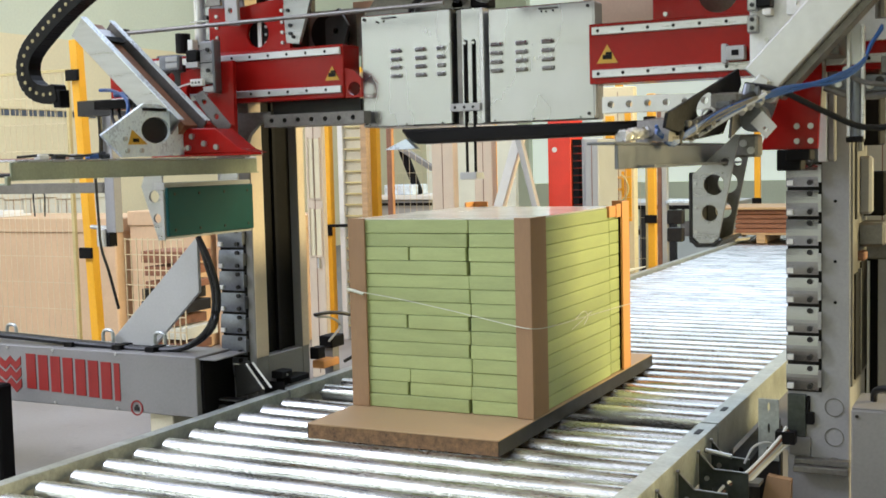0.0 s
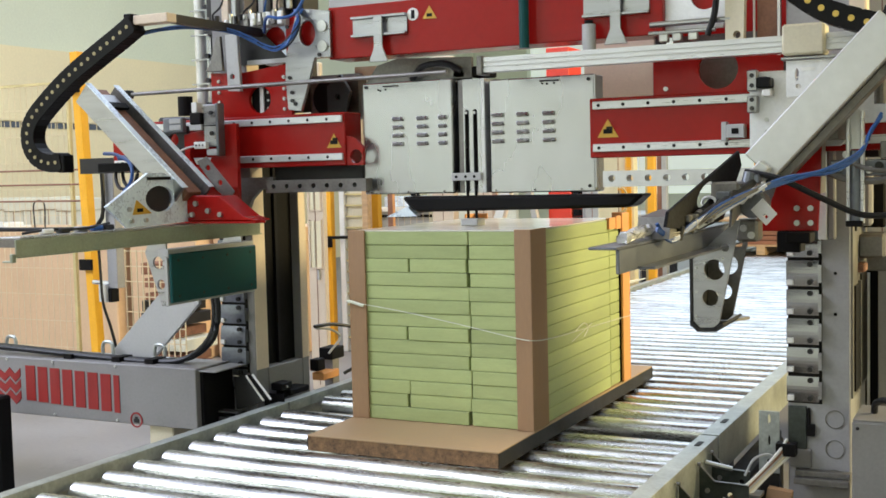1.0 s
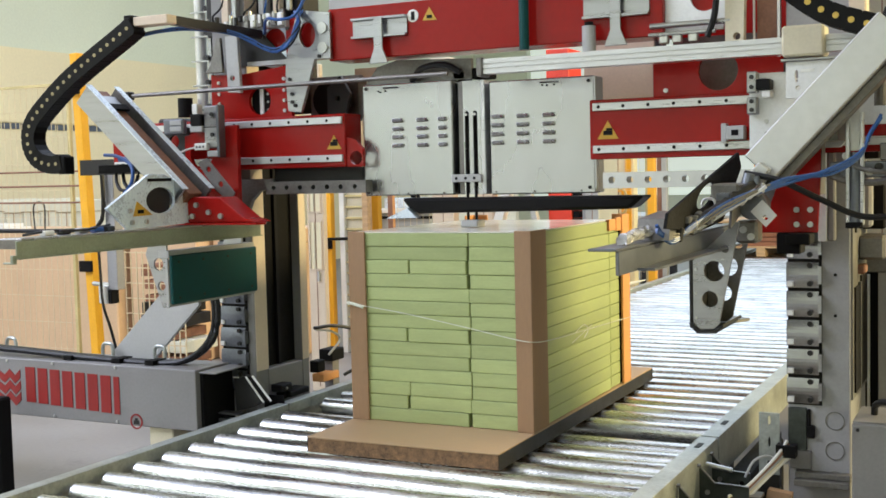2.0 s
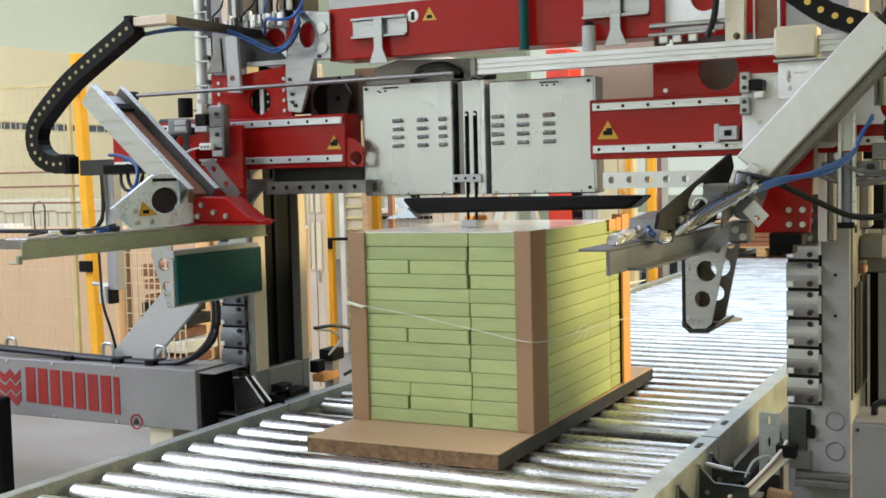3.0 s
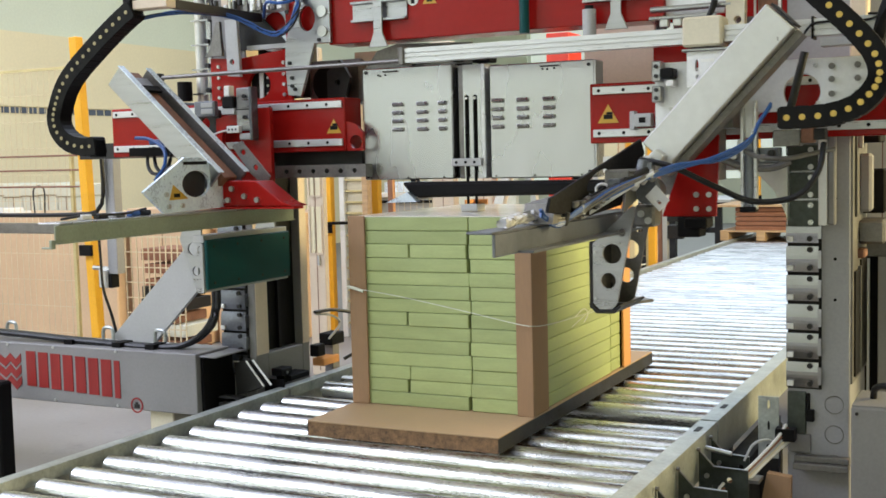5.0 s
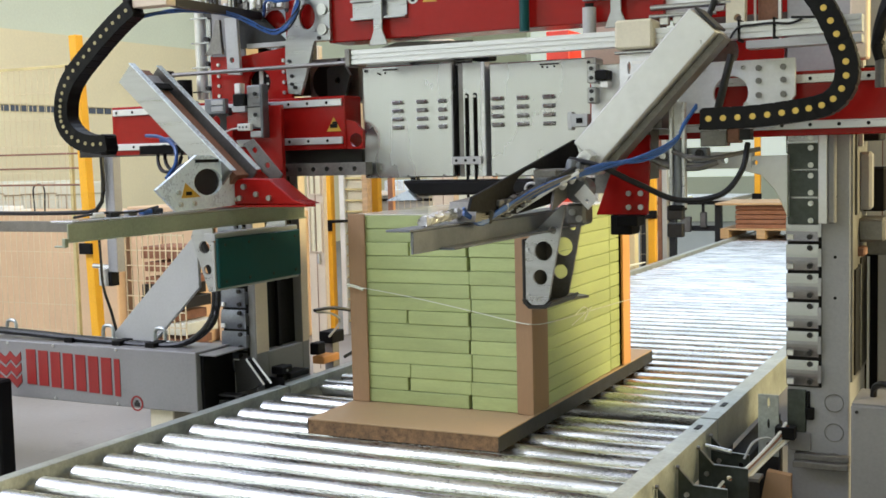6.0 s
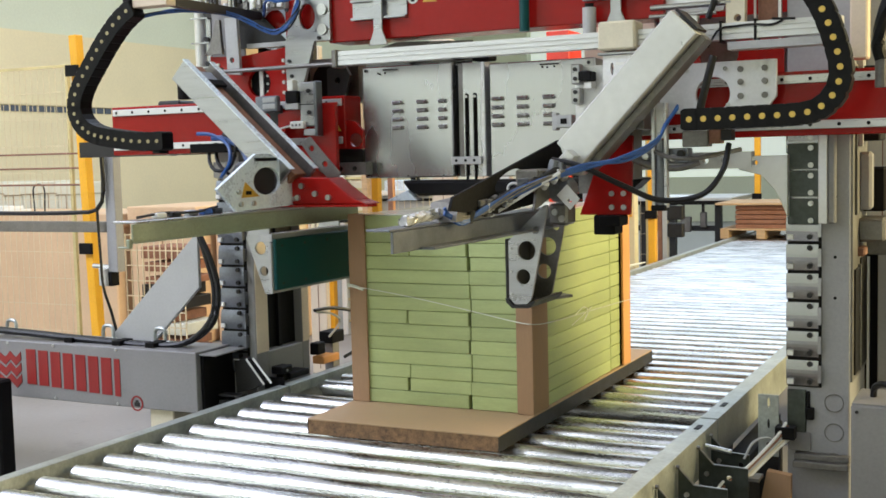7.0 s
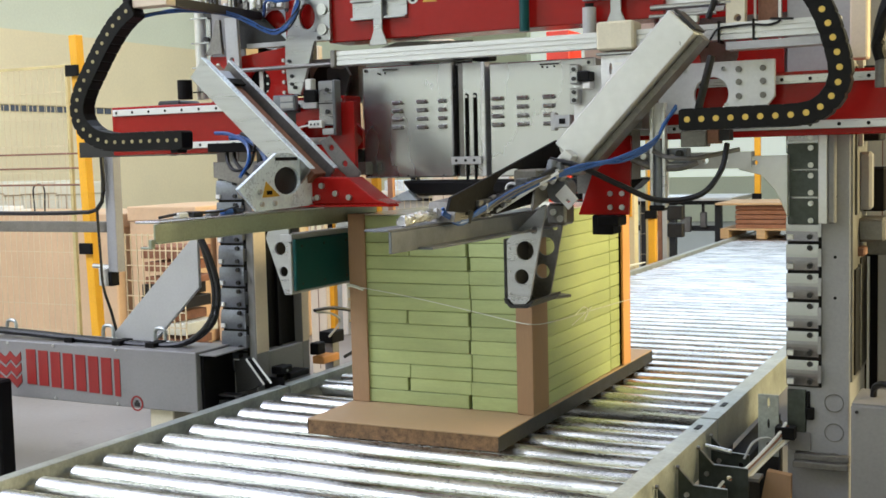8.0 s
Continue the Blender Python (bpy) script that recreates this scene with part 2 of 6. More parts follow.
def tube(pts, r, n=24, seg=8, bm=None):
    """A round hose along a rounded line."""
    bm = bm or bmesh.new()
    path = smooth_path(pts, n)
    rings, up = [], Vector((0.13, 0.21, 0.97))
    for i, p in enumerate(path):
        d = (path[min(i + 1, n)] - path[max(i - 1, 0)]).normalized()
        s = d.cross(up).normalized()
        u = s.cross(d)
        rings.append([bm.verts.new(p + (s * math.cos(a) + u * math.sin(a)) * r) for a in [2 * math.pi * k / seg for k in range(seg)]])
    for a, b in zip(rings, rings[1:]):
        for k in range(seg):
            bm.faces.new((a[k - 1], a[k], b[k], b[k - 1]))
    bm.faces.new(rings[0])
    bm.faces.new(rings[-1])
    return bm


def shared(name, me, parent, loc, label=""):
    """One more object on a mesh that alike pieces share; loc is in the world."""
    ob = new(name, me)
    ob.parent = parent
    ob.location = Vector(loc) - ORIGIN[parent.name]
    return tagged(ob, label) if label else ob


# ---- hall ----
def hall():
    solo("floor", B((-13, 6, -5, 26, -0.2, 0)), "floor", "grey worn concrete factory floor", "floor", kind="structure")
    solo("wall_left", B((-12.25, -12, -5, 26, 0, 6.8)), "wall", "pale green painted factory wall", "wall", kind="structure")
    solo("wall_lining", B((-11.995, -11.96, -5, 26, 0, 3.42)), "wallband", "cream painted lower part of the wall", "wall", kind="structure")
    band = thing("wall_trim", (-12, 10, 3.3), "dark dashed line along the green wall", "trim", kind="structure")
    bm = bmesh.new()
    for k in range(110):
        box(bm, -11.956, -11.945, 6 + k * 0.16, 6.125 + k * 0.16, 2.34, 2.42)
    part("band", bm, "darkband", band)
    part("rail", B((-11.9555, -11.93, 4, 26, 2.43, 2.46)), "wallband", band)
    solo("wall_front", B((-12.25, 6.25, -5.25, -5, 0, 6.8)), "wall", "pale green painted factory wall", "wall", kind="structure")
    # far wall with an opening added for a lamp, side wall with a long window opening
    solo("wall_far", B((-12.25, -10.6, 26, 26.25, 0, 6.8), (-1.4, 6.25, 26, 26.25, 0, 6.8), (-10.6, -1.4, 26, 26.25, 6.2, 6.8), (-10.6, -1.4, 26, 26.25, 0, 1.0)),
         "wall", "pale green far wall with an added opening", "wall", kind="structure")
    solo("wall_right", B((6, 6.25, -5, 26, 0, 2.2), (6, 6.25, -5, 26, 4.6, 6.8), (6, 6.25, -5, 6.6, 2.2, 4.6), (6, 6.25, 9.8, 26, 2.2, 4.6)),
         "wall", "pale green side wall with a long window", "wall", kind="structure")
    # unseen ceiling, its gaps added where the overhead lamps hang
    bays = [(-5.25, -3.45, ()), (-3.45, 1.65, ((-11.25, -5.35), (-3.65, 0.65))), (1.65, 1.85, ()), (1.85, 5.35, ((-10.75, -5.65),)), (5.35, 5.95, ()),
            (5.95, 16.05, ((-8.05, 0.55),)), (16.05, 26.25, ())]
    roof = bmesh.new()
    for y0, y1, gaps in bays:
        x = -12.25
        for g0, g1 in (*gaps, (6.25, 6.25)):
            box(roof, x, g0, y0, y1, 6.9, 7.1)
            x = g1
    solo("ceiling", roof, "ceiling", "pale unseen hall ceiling with gaps added for lamps", "ceiling", kind="structure")
    # added glowing sheet behind the far opening
    solo("backdrop", B((-11.5, -0.5, 26.6, 26.65, 0.3, 6.8)), "glowpanel", "pale glowing sheet added behind the far opening", "backdrop", kind="structure")


hall()

# ---- roller conveyor ----
Z0 = 0.55          # top of the rollers
PITCH = 0.1627


def conveyor(name, y0, y1, ys, label, left=(-3.052, -3.000), right=(-1.10, -1.03)):
    c = thing(name, (-2.05, (y0 + y1) / 2, 0), label, "conveyor", "conveyor sections")
    for n, (a, b), s in (("side_rail", left, 1), ("side_rail", right, -1)):
        o, i = (a, b) if s > 0 else (b, a)
        t, h = 0.006 * s, Z0 + 0.018
        bm = plate("xz", [(o, Z0 - 0.14), (o, h), (i, h), (i, Z0 - 0.03), (i - t, Z0 - 0.03), (i - t, h - 0.006), (o + t, h - 0.006), (o + t, Z0 - 0.14)], y0, y1)
        part(n, bm, "zinc", c, bevel=0.0015)
    bm = bmesh.new()
    rod(bm, (left[1] + 0.034, 0, 0), (right[0] - 0.010, 0, 0), 0.045, 26)
    bmesh.ops.split_edges(bm, edges=[e for e in bm.edges if any(len(f.verts) > 4 for f in e.link_faces)])
    me = finish(bm, "roller", "roller")
    me.polygons.foreach_set("use_smooth", [len(p.vertices) == 4 for p in me.polygons])
    axle = finish(rods(((left[1] + 0.001, 0, 0), (left[1] + 0.0338, 0, 0), 0.012), seg=8), "axle", "bolt")
    for y in ys:
        r = shared("roller", me, c, (0, y, Z0 - 0.045))
        ORIGIN[r.name] = Vector((0, y, Z0 - 0.045))
        ax = new("axle", axle)
        ax.parent = r
    y = y0 + 0.25
    while y < y1:
        for x in (left[0] + 0.04, right[1] - 0.04):
            part("leg", B((x - 0.035, x + 0.035, y - 0.03, y + 0.03, 0, Z0 - 0.1401)), "grey", c, bevel=0.004)
        y += 1.7
    return c


NEAR_YS = [2.855 - PITCH * 5 + PITCH * k for k in range(15)]
FAR_YS = [4.66 + PITCH * k for k in range(68)]
conveyor("roller_conveyor", 1.9, 4.385, [y for y in NEAR_YS if y < 4.36], "galvanised roller conveyor with scuffed steel rollers")
conveyor("roller_conveyor", 4.405, 15.7, FAR_YS, "galvanised roller conveyor leading away under the strapping machine")


# ---- load ----
def stack():
    s = thing("board_pallet", (-2.04, 4.65, Z0), "chipboard base sheet under the stack, lying on the rollers", "pallet board")
    part("core", B((-2.439, -1.641, 3.690, 5.600, Z0 + 0.001, Z0 + 0.056)), "chip", s, bevel=0.002)
    part("edge_band", B((-1.6408, -1.6385, 3.690, 5.600, Z0 + 0.001, Z0 + 0.056)), "darksteel", s, "thin dark strip along the board's long edge")
    part("edge_band", B((-2.4415, -2.4392, 3.690, 5.600, Z0 + 0.001, Z0 + 0.056)), "darksteel", s, "thin dark strip along the board's long edge")
    part("top_sheet", B((-2.441, -1.639, 3.688, 5.602, Z0 + 0.0562, Z0 + 0.061)), "cardtop", s, bevel=0.001)
    z0, n = Z0 + 0.062, 14
    top = 1.372
    h = (top - z0) / n
    st = thing("board_stack", (-2.04, 4.6, z0), "stack of green flat packs with cardboard corner guards, tied with string", "stack")
    random.seed(4)
    for k in range(n):
        z = z0 + k * h
        cut = -1.905 + random.uniform(-0.004, 0.006)
        xs = [-2.425, cut, -1.650]
        if k in (1, 2, 6, 11):
            xs = [-2.425, -2.170 + random.uniform(-0.01, 0.01), cut, -1.650]
        for a, b in zip(xs, xs[1:]):
            f = random.uniform(0, 0.006)
            part("pack", B((a + 0.0010, b - (0.0012 if b == xs[-1] else random.choice((0.001, 0.004, 0.009, 0.012))), 4.040 + f, 4.985 - f, z + 0.0006, z + h - 0.0010)), "pack", st, bevel=0.0025)
        for y0, y1 in ((5.000, 5.132),):
            part("pack", B((-2.42, -1.655, y0, y1, z + 0.0010, z + h - 0.0016)), "pack", st, bevel=0.003)
    part("cover_sheet", B((-2.42, -1.66, 4.045, 5.09, top + 0.0005, top + 0.004)), "film", st)
    part("corner_guard", B((-2.440, -2.362, 4.030, 4.0385, z0, 1.377), (-2.440, -2.4315, 4.0387, 4.11, z0, 1.377)), "card", st, "brown cardboard corner guard", 0.002)
    part("corner_guard", B((-1.708, -1.640, 4.026, 4.0385, z0, 1.380), (-1.6495, -1.640, 4.0387, 4.185, z0, 1.380)), "card", st, "brown cardboard corner guard", 0.002)
    # rear guards and flaps: brown cardboard coloured orange for the warm light
    part("corner_guard", B((-1.6495, -1.638, 5.14, 5.235, z0, 1.395), (-1.72, -1.638, 5.2352, 5.245, z0, 1.395)), "orange_and_lit_card", st, "brown cardboard corner guard with warm light painted orange", 0.002)
    part("corner_guard", B((-2.440, -2.4315, 5.14, 5.235, z0, 1.395), (-2.44, -2.36, 5.2352, 5.245, z0, 1.395)), "orange_and_lit_card", st, "brown cardboard corner guard with warm light painted orange", 0.002)
    part("fold", B((-1.656, -1.640, 4.96, 5.05, 1.330, 1.380), (-1.652, -1.641, 5.065, 5.13, 1.325, 1.385)), "orange_and_lit_card", st, "folded cardboard flaps", 0.001)
    # near-black block paints the shade of the gap behind the packs
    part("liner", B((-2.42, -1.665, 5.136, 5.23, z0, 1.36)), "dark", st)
    part("string", tube([(-2.447, 4.06, 1.09), (-2.40, 4.024, 1.083), (-2.2, 4.024, 1.056), (-1.95, 4.022, 1.014), (-1.72, 4.018, 0.972), (-1.632, 4.02, 0.962),
                         (-1.632, 4.25, 0.944), (-1.634, 4.6, 0.932), (-1.632, 5.0, 0.920), (-1.630, 5.24, 0.912)], 0.0019, 60, 6), "strap", st, "loose clear string")
    part("string_end", tube([(-1.634, 4.48, 0.936), (-1.622, 4.55, 0.962), (-1.628, 4.62, 0.932), (-1.624, 4.56, 0.905)], 0.0022, 14, 5), "strap", st)
    part("string_end", tube([(-1.634, 4.44, 0.900), (-1.626, 4.54, 0.925), (-1.632, 4.68, 0.945)], 0.0020, 12, 5), "strap", st)
    part("knot", tube([(-2.442, 4.022, 1.09), (-2.41, 4.018, 1.085), (-2.37, 4.021, 1.073)], 0.007, 8, 6), "strap", st)


stack()


# ---- portal columns ----
def column(name, x0, x1, y0, y1, slot_side, material, label):
    c = thing(name, ((x0 + x1) / 2, (y0 + y1) / 2, 0), label, "machine column", "portal columns")
    a, b = y0 + 0.095, y1 - 0.06
    inner = x1 if slot_side > 0 else x0
    wall = 0.06
    if slot_side > 0:
        bm = B((x0, x1 - wall, y0, y1, 0, 3.1), (x1 - wall, x1, y0, a, 0, 3.1), (x1 - wall, x1, b, y1, 0, 3.1), (x1 - wall, x1, a, b, 0, 0.71))
        # the fill beside the guide paints the recess's shade near-black
        part("guide", B((x1 - wall + 0.001, x1 - 0.03, (a + b) / 2 - 0.012, (a + b) / 2 + 0.012, 0.712, 3.09)), "black", c)
        part("slot_cover", B((x1 - wall + 0.0005, x1 - 0.045, a + 0.001, (a + b) / 2 - 0.0125, 0.712, 3.09), (x1 - wall + 0.0005, x1 - 0.045, (a + b) / 2 + 0.0125, b - 0.001, 0.712, 3.09)), "dark", c, "near-black fill painted as the shade in the slot")
    else:
        bm = B((x0, x1, y0, y1, 0, 3.1))
    part("post", bm, "grey" if slot_side > 0 else "bluegrey", c, bevel=0.004)
    # cream strips put the warm light on the slot side into the paint
    if slot_side > 0:
        for u, v, z in ((y0 + 0.003, a, 0.712), (b, y1 - 0.003, 0.712)):
            part("lining", B((x1 + 0.0005, x1 + 0.003, u, v, z, 3.08)), material, c, "cream strip, warm light painted on the column side")
    part("foot", B((x0 - 0.08, x1 + 0.08, y0 - 0.1, y0 - 0.0005, 0, 0.03)), "grey", c, bevel=0.003)
    return c


def guard_plates(parent, x0, x1, y, zs, material="guard"):
    """Overlapping folded plates with bolts, in a row upwards."""
    # black sheet paints the shade in the gaps between the plates
    part("plate_backing", B((x0 + 0.004, x1 - 0.002, y - 0.0035, y - 0.0004, zs[0], zs[-1] + 0.1)), "black", parent)
    h = zs[1] - zs[0]
    for k, z in enumerate(zs):
        lean = 0.010 * math.sin(2.1 * k + 0.6)
        outer = [(y - 0.010 - 0.006 * math.sin(math.pi * i / 8) + lean * (0.5 - i / 8) * 0.5, z + 0.006 + (h - 0.012) * i / 8) for i in range(9)]
        bm = plate("yz", [(y - 0.004, z + 0.006), *outer, (y - 0.004, z + h - 0.006)], x0, x1 - 0.012)
        box(bm, x1 - 0.0118, x1, y - 0.03, y - 0.004, z + 0.022, z + h - 0.020)
        pl = part("guard_plate", bm, material, parent)
        part("hinge", B((x0 + 0.004, x0 + 0.026, y - 0.024, y - 0.0125, z + 0.012, z + 0.030)), "white", pl)
        for v in (0.022, h - 0.018):
            part("bolt", rods(((x1 - 0.042, y - 0.024, z + v), (x1 - 0.042, y - 0.0122, z + v), 0.010), seg=10), "darksteel", pl)


left_col = column("portal_column", -3.335, -3.15, 4.36, 4.805, 1, "cream", "grey machine column with a black slot, its warm-lit side painted cream")
right_col = column("portal_column", -0.77, -0.548, 4.40, 4.85, -1, "grey", "grey machine column with steel guard plates")
guard_plates(right_col, -0.772, -0.645, 4.40, [0.715 + 0.1075 * k for k in range(10)])
guard_plates(left_col, -3.335, -3.185, 4.36, [0.62 + 0.10 * k for k in range(9)], "barsteel")
part("crossbar", B((-3.334, -0.549, 4.45, 4.75, 3.101, 3.35)), "red", left_col, bevel=0.004)


# ---- strapping head, drawn in its lowered place ----
head = thing("strapping_head", (-2.03, 4.4, 1.51), "red beams and steel cabinet of the strapping head", "strapping machine")


def head_parts():
    """Builds the head and gives back the foot that slides in it."""
    y = 4.38
    # cabinet in two halves with a slot between
    cab = part("cabinet", B((-2.555, -2.125, y, y + 0.30, 1.514, 1.992), (-1.955, -1.502, y, y + 0.11, 1.512, 1.975)), "sheet", head, "stainless steel cabinet with louvres", 0.005)
    part("cabinet_back", B((-2.1248, -1.9552, y + 0.10, y + 0.2995, 1.516, 1.985)), "darksteel", head)
    def slot(x):
        return [(x + 0.0105 * math.cos(t), (1.85 if math.sin(t) > 0 else 1.60) + 0.0105 * math.sin(t)) for t in [math.pi * 2 * k / 16 + 0.01 for k in range(16)]]
    part("slide", plate("xz", [(-2.080, 1.514), (-1.996, 1.514), (-1.996, 1.985), (-2.080, 1.985)], y + 0.012, y + 0.02, [slot(-2.064), slot(-2.026)]), "sheet", head, "bright slide plate with two slots")
    part("slide_rail", B((-2.106, -2.082, y + 0.020, y + 0.0998, 1.514, 1.985)), "greysteel", head, bevel=0.002)
    part("slide_post", B((-1.994, -1.977, y + 0.002, y + 0.0998, 1.514, 1.985)), "alu", head, bevel=0.003)
    yoke = part("yoke", B((-2.128, -1.992, y - 0.016, y + 0.011, 1.566, 1.598)), "palegrey", head, "pale yoke with three screws", 0.002)
    for x in (-2.105, -2.062, -2.022):
        part("yoke_screw", rods(((x, y - 0.019, 1.582), (x, y - 0.0162, 1.582), 0.006), seg=10), "black", yoke)
    for x in (-2.064, -2.026):
        part("rod_head", rods(((x, y + 0.004, 1.846), (x, y + 0.0118, 1.846), 0.006), seg=10), "bolt", head)
    foot = part("press_foot", B((-2.083, -2.007, y - 0.03, y + 0.05, 1.3785, 1.408)), "palegrey", head, "small steel press foot", 0.003)
    for x in (-2.064, -2.026):
        part("foot_rod", rods(((x, y + 0.006, 1.4082), (x, y + 0.006, 1.70), 0.006)), "black", foot)
    lou = bmesh.new()
    v = [(0, 0, 0), (0.075, 0, 0), (0.075, 0, 0.022), (0, 0, 0.022), (0.006, -0.014, 0.004), (0.069, -0.014, 0.004), (0.066, -0.004, 0.020), (0.009, -0.004, 0.020)]
    v = [lou.verts.new(p) for p in v]
    for f in ((4, 5, 6, 7), (0, 1, 5, 4), (1, 2, 6, 5), (2, 3, 7, 6), (3, 0, 4, 7)):
        lou.faces.new([v[i] for i in f])
    me = finish(lou, "louvre", "sheet")
    # grey strip that paints the shade under each louvre
    slot = finish(B((0.004, 0.071, -0.0025, -0.0002, -0.006, 0.0030)), "slot", "greysteel")
    for i, x in enumerate((-2.410, -2.293, -2.190, -1.945, -1.835, -1.722)):
        for k in range(4):
            o = shared("louvre", me, cab, (x, y - 0.0005, 1.722 + 0.0355 * k - 0.02 * (x + 2.4) * 0.4))
            o.scale = (0.55 if i == 2 else 0.76, 1, 0.66)
            d = new("slot", slot)
            d.parent = o
    part("strap_channel", plate("xz", [(-2.37, 1.502), (-1.30, 1.500), (-1.36, 1.448), (-2.30, 1.436), (-2.335, 1.462)], y - 0.02, y + 0.12), "black", head, "black strap channel under the cabinet", 0.012)
    part("channel_tip", plate("xz", [(-2.345, 1.46), (-2.45, 1.415), (-2.30, 1.418)], y - 0.01, y + 0.03), "bluesteel", head)
    # beams with linear rails
    screw = finish(rods(((0, 0, 0), (0, 0.002, 0), 0.007), seg=8), "rail_screw", "dark")
    for x0, x1 in ((-3.90, -2.600), (-1.495, 0.35)):
        part("beam", B((x0, x1, 4.30, 4.44, 1.643, 1.872)), "red", head, "red painted beam", 0.004)
        for z in (1.829, 1.666):
            r = part("linear_rail", B((x0 + 0.015, x1 - 0.01, 4.288, 4.2998, z, z + 0.030)), "alu", head, bevel=0.002)
            n = int((x1 - x0) / 0.098)
            for k in range(n):
                shared("rail_screw", screw, r, (x0 + 0.04 + 0.098 * k, 4.2868, z + 0.015))
    for x, w in ((-2.655, 0.036), (-1.421, 0.042)):
        sg = part("warning_sign", plate("xz", [(x - w, 1.72), (x + w, 1.72), (x, 1.72 + 1.7 * w)], 4.2965, 4.2995), "signyellow", head, "yellow triangular warning sticker")
        part("symbol", B((x - 0.018, x + 0.018, 4.295, 4.2963, 1.735, 1.752), (x - 0.006, x + 0.018, 4.295, 4.2963, 1.7525, 1.762)), "black", sg)
    part("lower_bar", plate("xz", [(-3.02, 1.53), (-2.505, 1.53), (-2.505, 1.585), (-3.02, 1.585)], 4.30, 4.36, [circle(-2.98 + 0.07 * k, 1.558, 0.011, 10) for k in range(7)]), "greysteel", head, bevel=0.0)
    part("lower_bar", plate("xz", [(-1.445, 1.53), (-0.88, 1.53), (-0.88, 1.592), (-1.445, 1.592)], 4.30, 4.36, [circle(-1.41 + 0.072 * k, 1.562, 0.014, 10) for k in range(7)]), "tubesteel", head)
    part("lower_back", B((-3.02, -2.56, 4.37, 4.45, 1.53, 1.6425)), "darksteel", head)
    # upper beam and hangers
    part("upper_beam", B((-2.668, -1.20, 4.30, 4.46, 2.098, 2.318)), "red", head, "red painted beam", 0.004)
    part("upper_cap", B((-2.668, -1.20, 4.31, 4.46, 2.3185, 2.36)), "palegrey", head)
    part("side_plate", plate("xz", [(-2.645, 2.106), (-2.727, 2.108), (-2.754, 2.025), (-2.805, 1.882), (-2.871, 1.892), (-2.881, 2.024), (-2.877, 2.114), (-2.822, 2.286), (-2.797, 2.314), (-2.767, 2.320), (-2.645, 2.304)], 4.275, 4.295, [circle(-2.761, 2.215, 0.040, 24, 0.054)]), "steel", head, "bright steel side plate", 0.002)
    for z in (2.24, 2.155):
        part("big_bolt", rods(((-2.682, 4.266, z), (-2.682, 4.2748, z), 0.024), seg=18), "bolt", head)
    for x in (-2.42, -1.39):
        ch = part("clamp", B((x - 0.12, x + 0.14, 4.27, 4.2995, 2.18, 2.19), (x - 0.12, x + 0.14, 4.27, 4.2995, 2.255, 2.265), (x - 0.12, x + 0.14, 4.29, 4.2996, 2.1905, 2.2545)), "steel", head, bevel=0.001)
        part("hanger", plate("xz", [(x - 0.006, 2.26), (x + 0.036, 2.26), (x + 0.036, 2.13), (x + 0.062, 2.07), (x - 0.03, 2.07), (x - 0.006, 2.13)], 4.262, 4.2698), "steel", ch, "steel hanger", 0.002)
    part("bridge", plate("xz", [(-2.56, 1.996), (-2.50, 2.07), (-2.40, 2.095), (-2.05, 2.08), (-2.05, 1.994)], 4.42, 4.44), "greysteel", head)
    part("green_post", rods(((-1.745, 4.26, 2.08), (-1.745, 4.26, 2.75), 0.020), seg=14), M["green"], head, "dark green round post")
    # red end plates with oval holes
    part("end_plate", plate("xz", [(-3.32, 1.8725), (-2.885, 1.8725), (-2.885, 2.10), (-3.16, 2.07), (-3.32, 2.08)], 4.325, 4.345, [circle(-3.055, 1.948, 0.060, 26, 0.060)]), "red", head, "red plate with an oval hole", 0.0)
    part("end_plate", plate("xz", [(-1.27, 1.8725), (-0.78, 1.8725), (-0.78, 2.05), (-1.27, 2.07)], 4.40, 4.42, [circle(-1.02, 1.965, 0.075, 22, 0.075)]), "red", head, "red plate with an oval hole", 0.0)
    return foot


press_foot = head_parts()


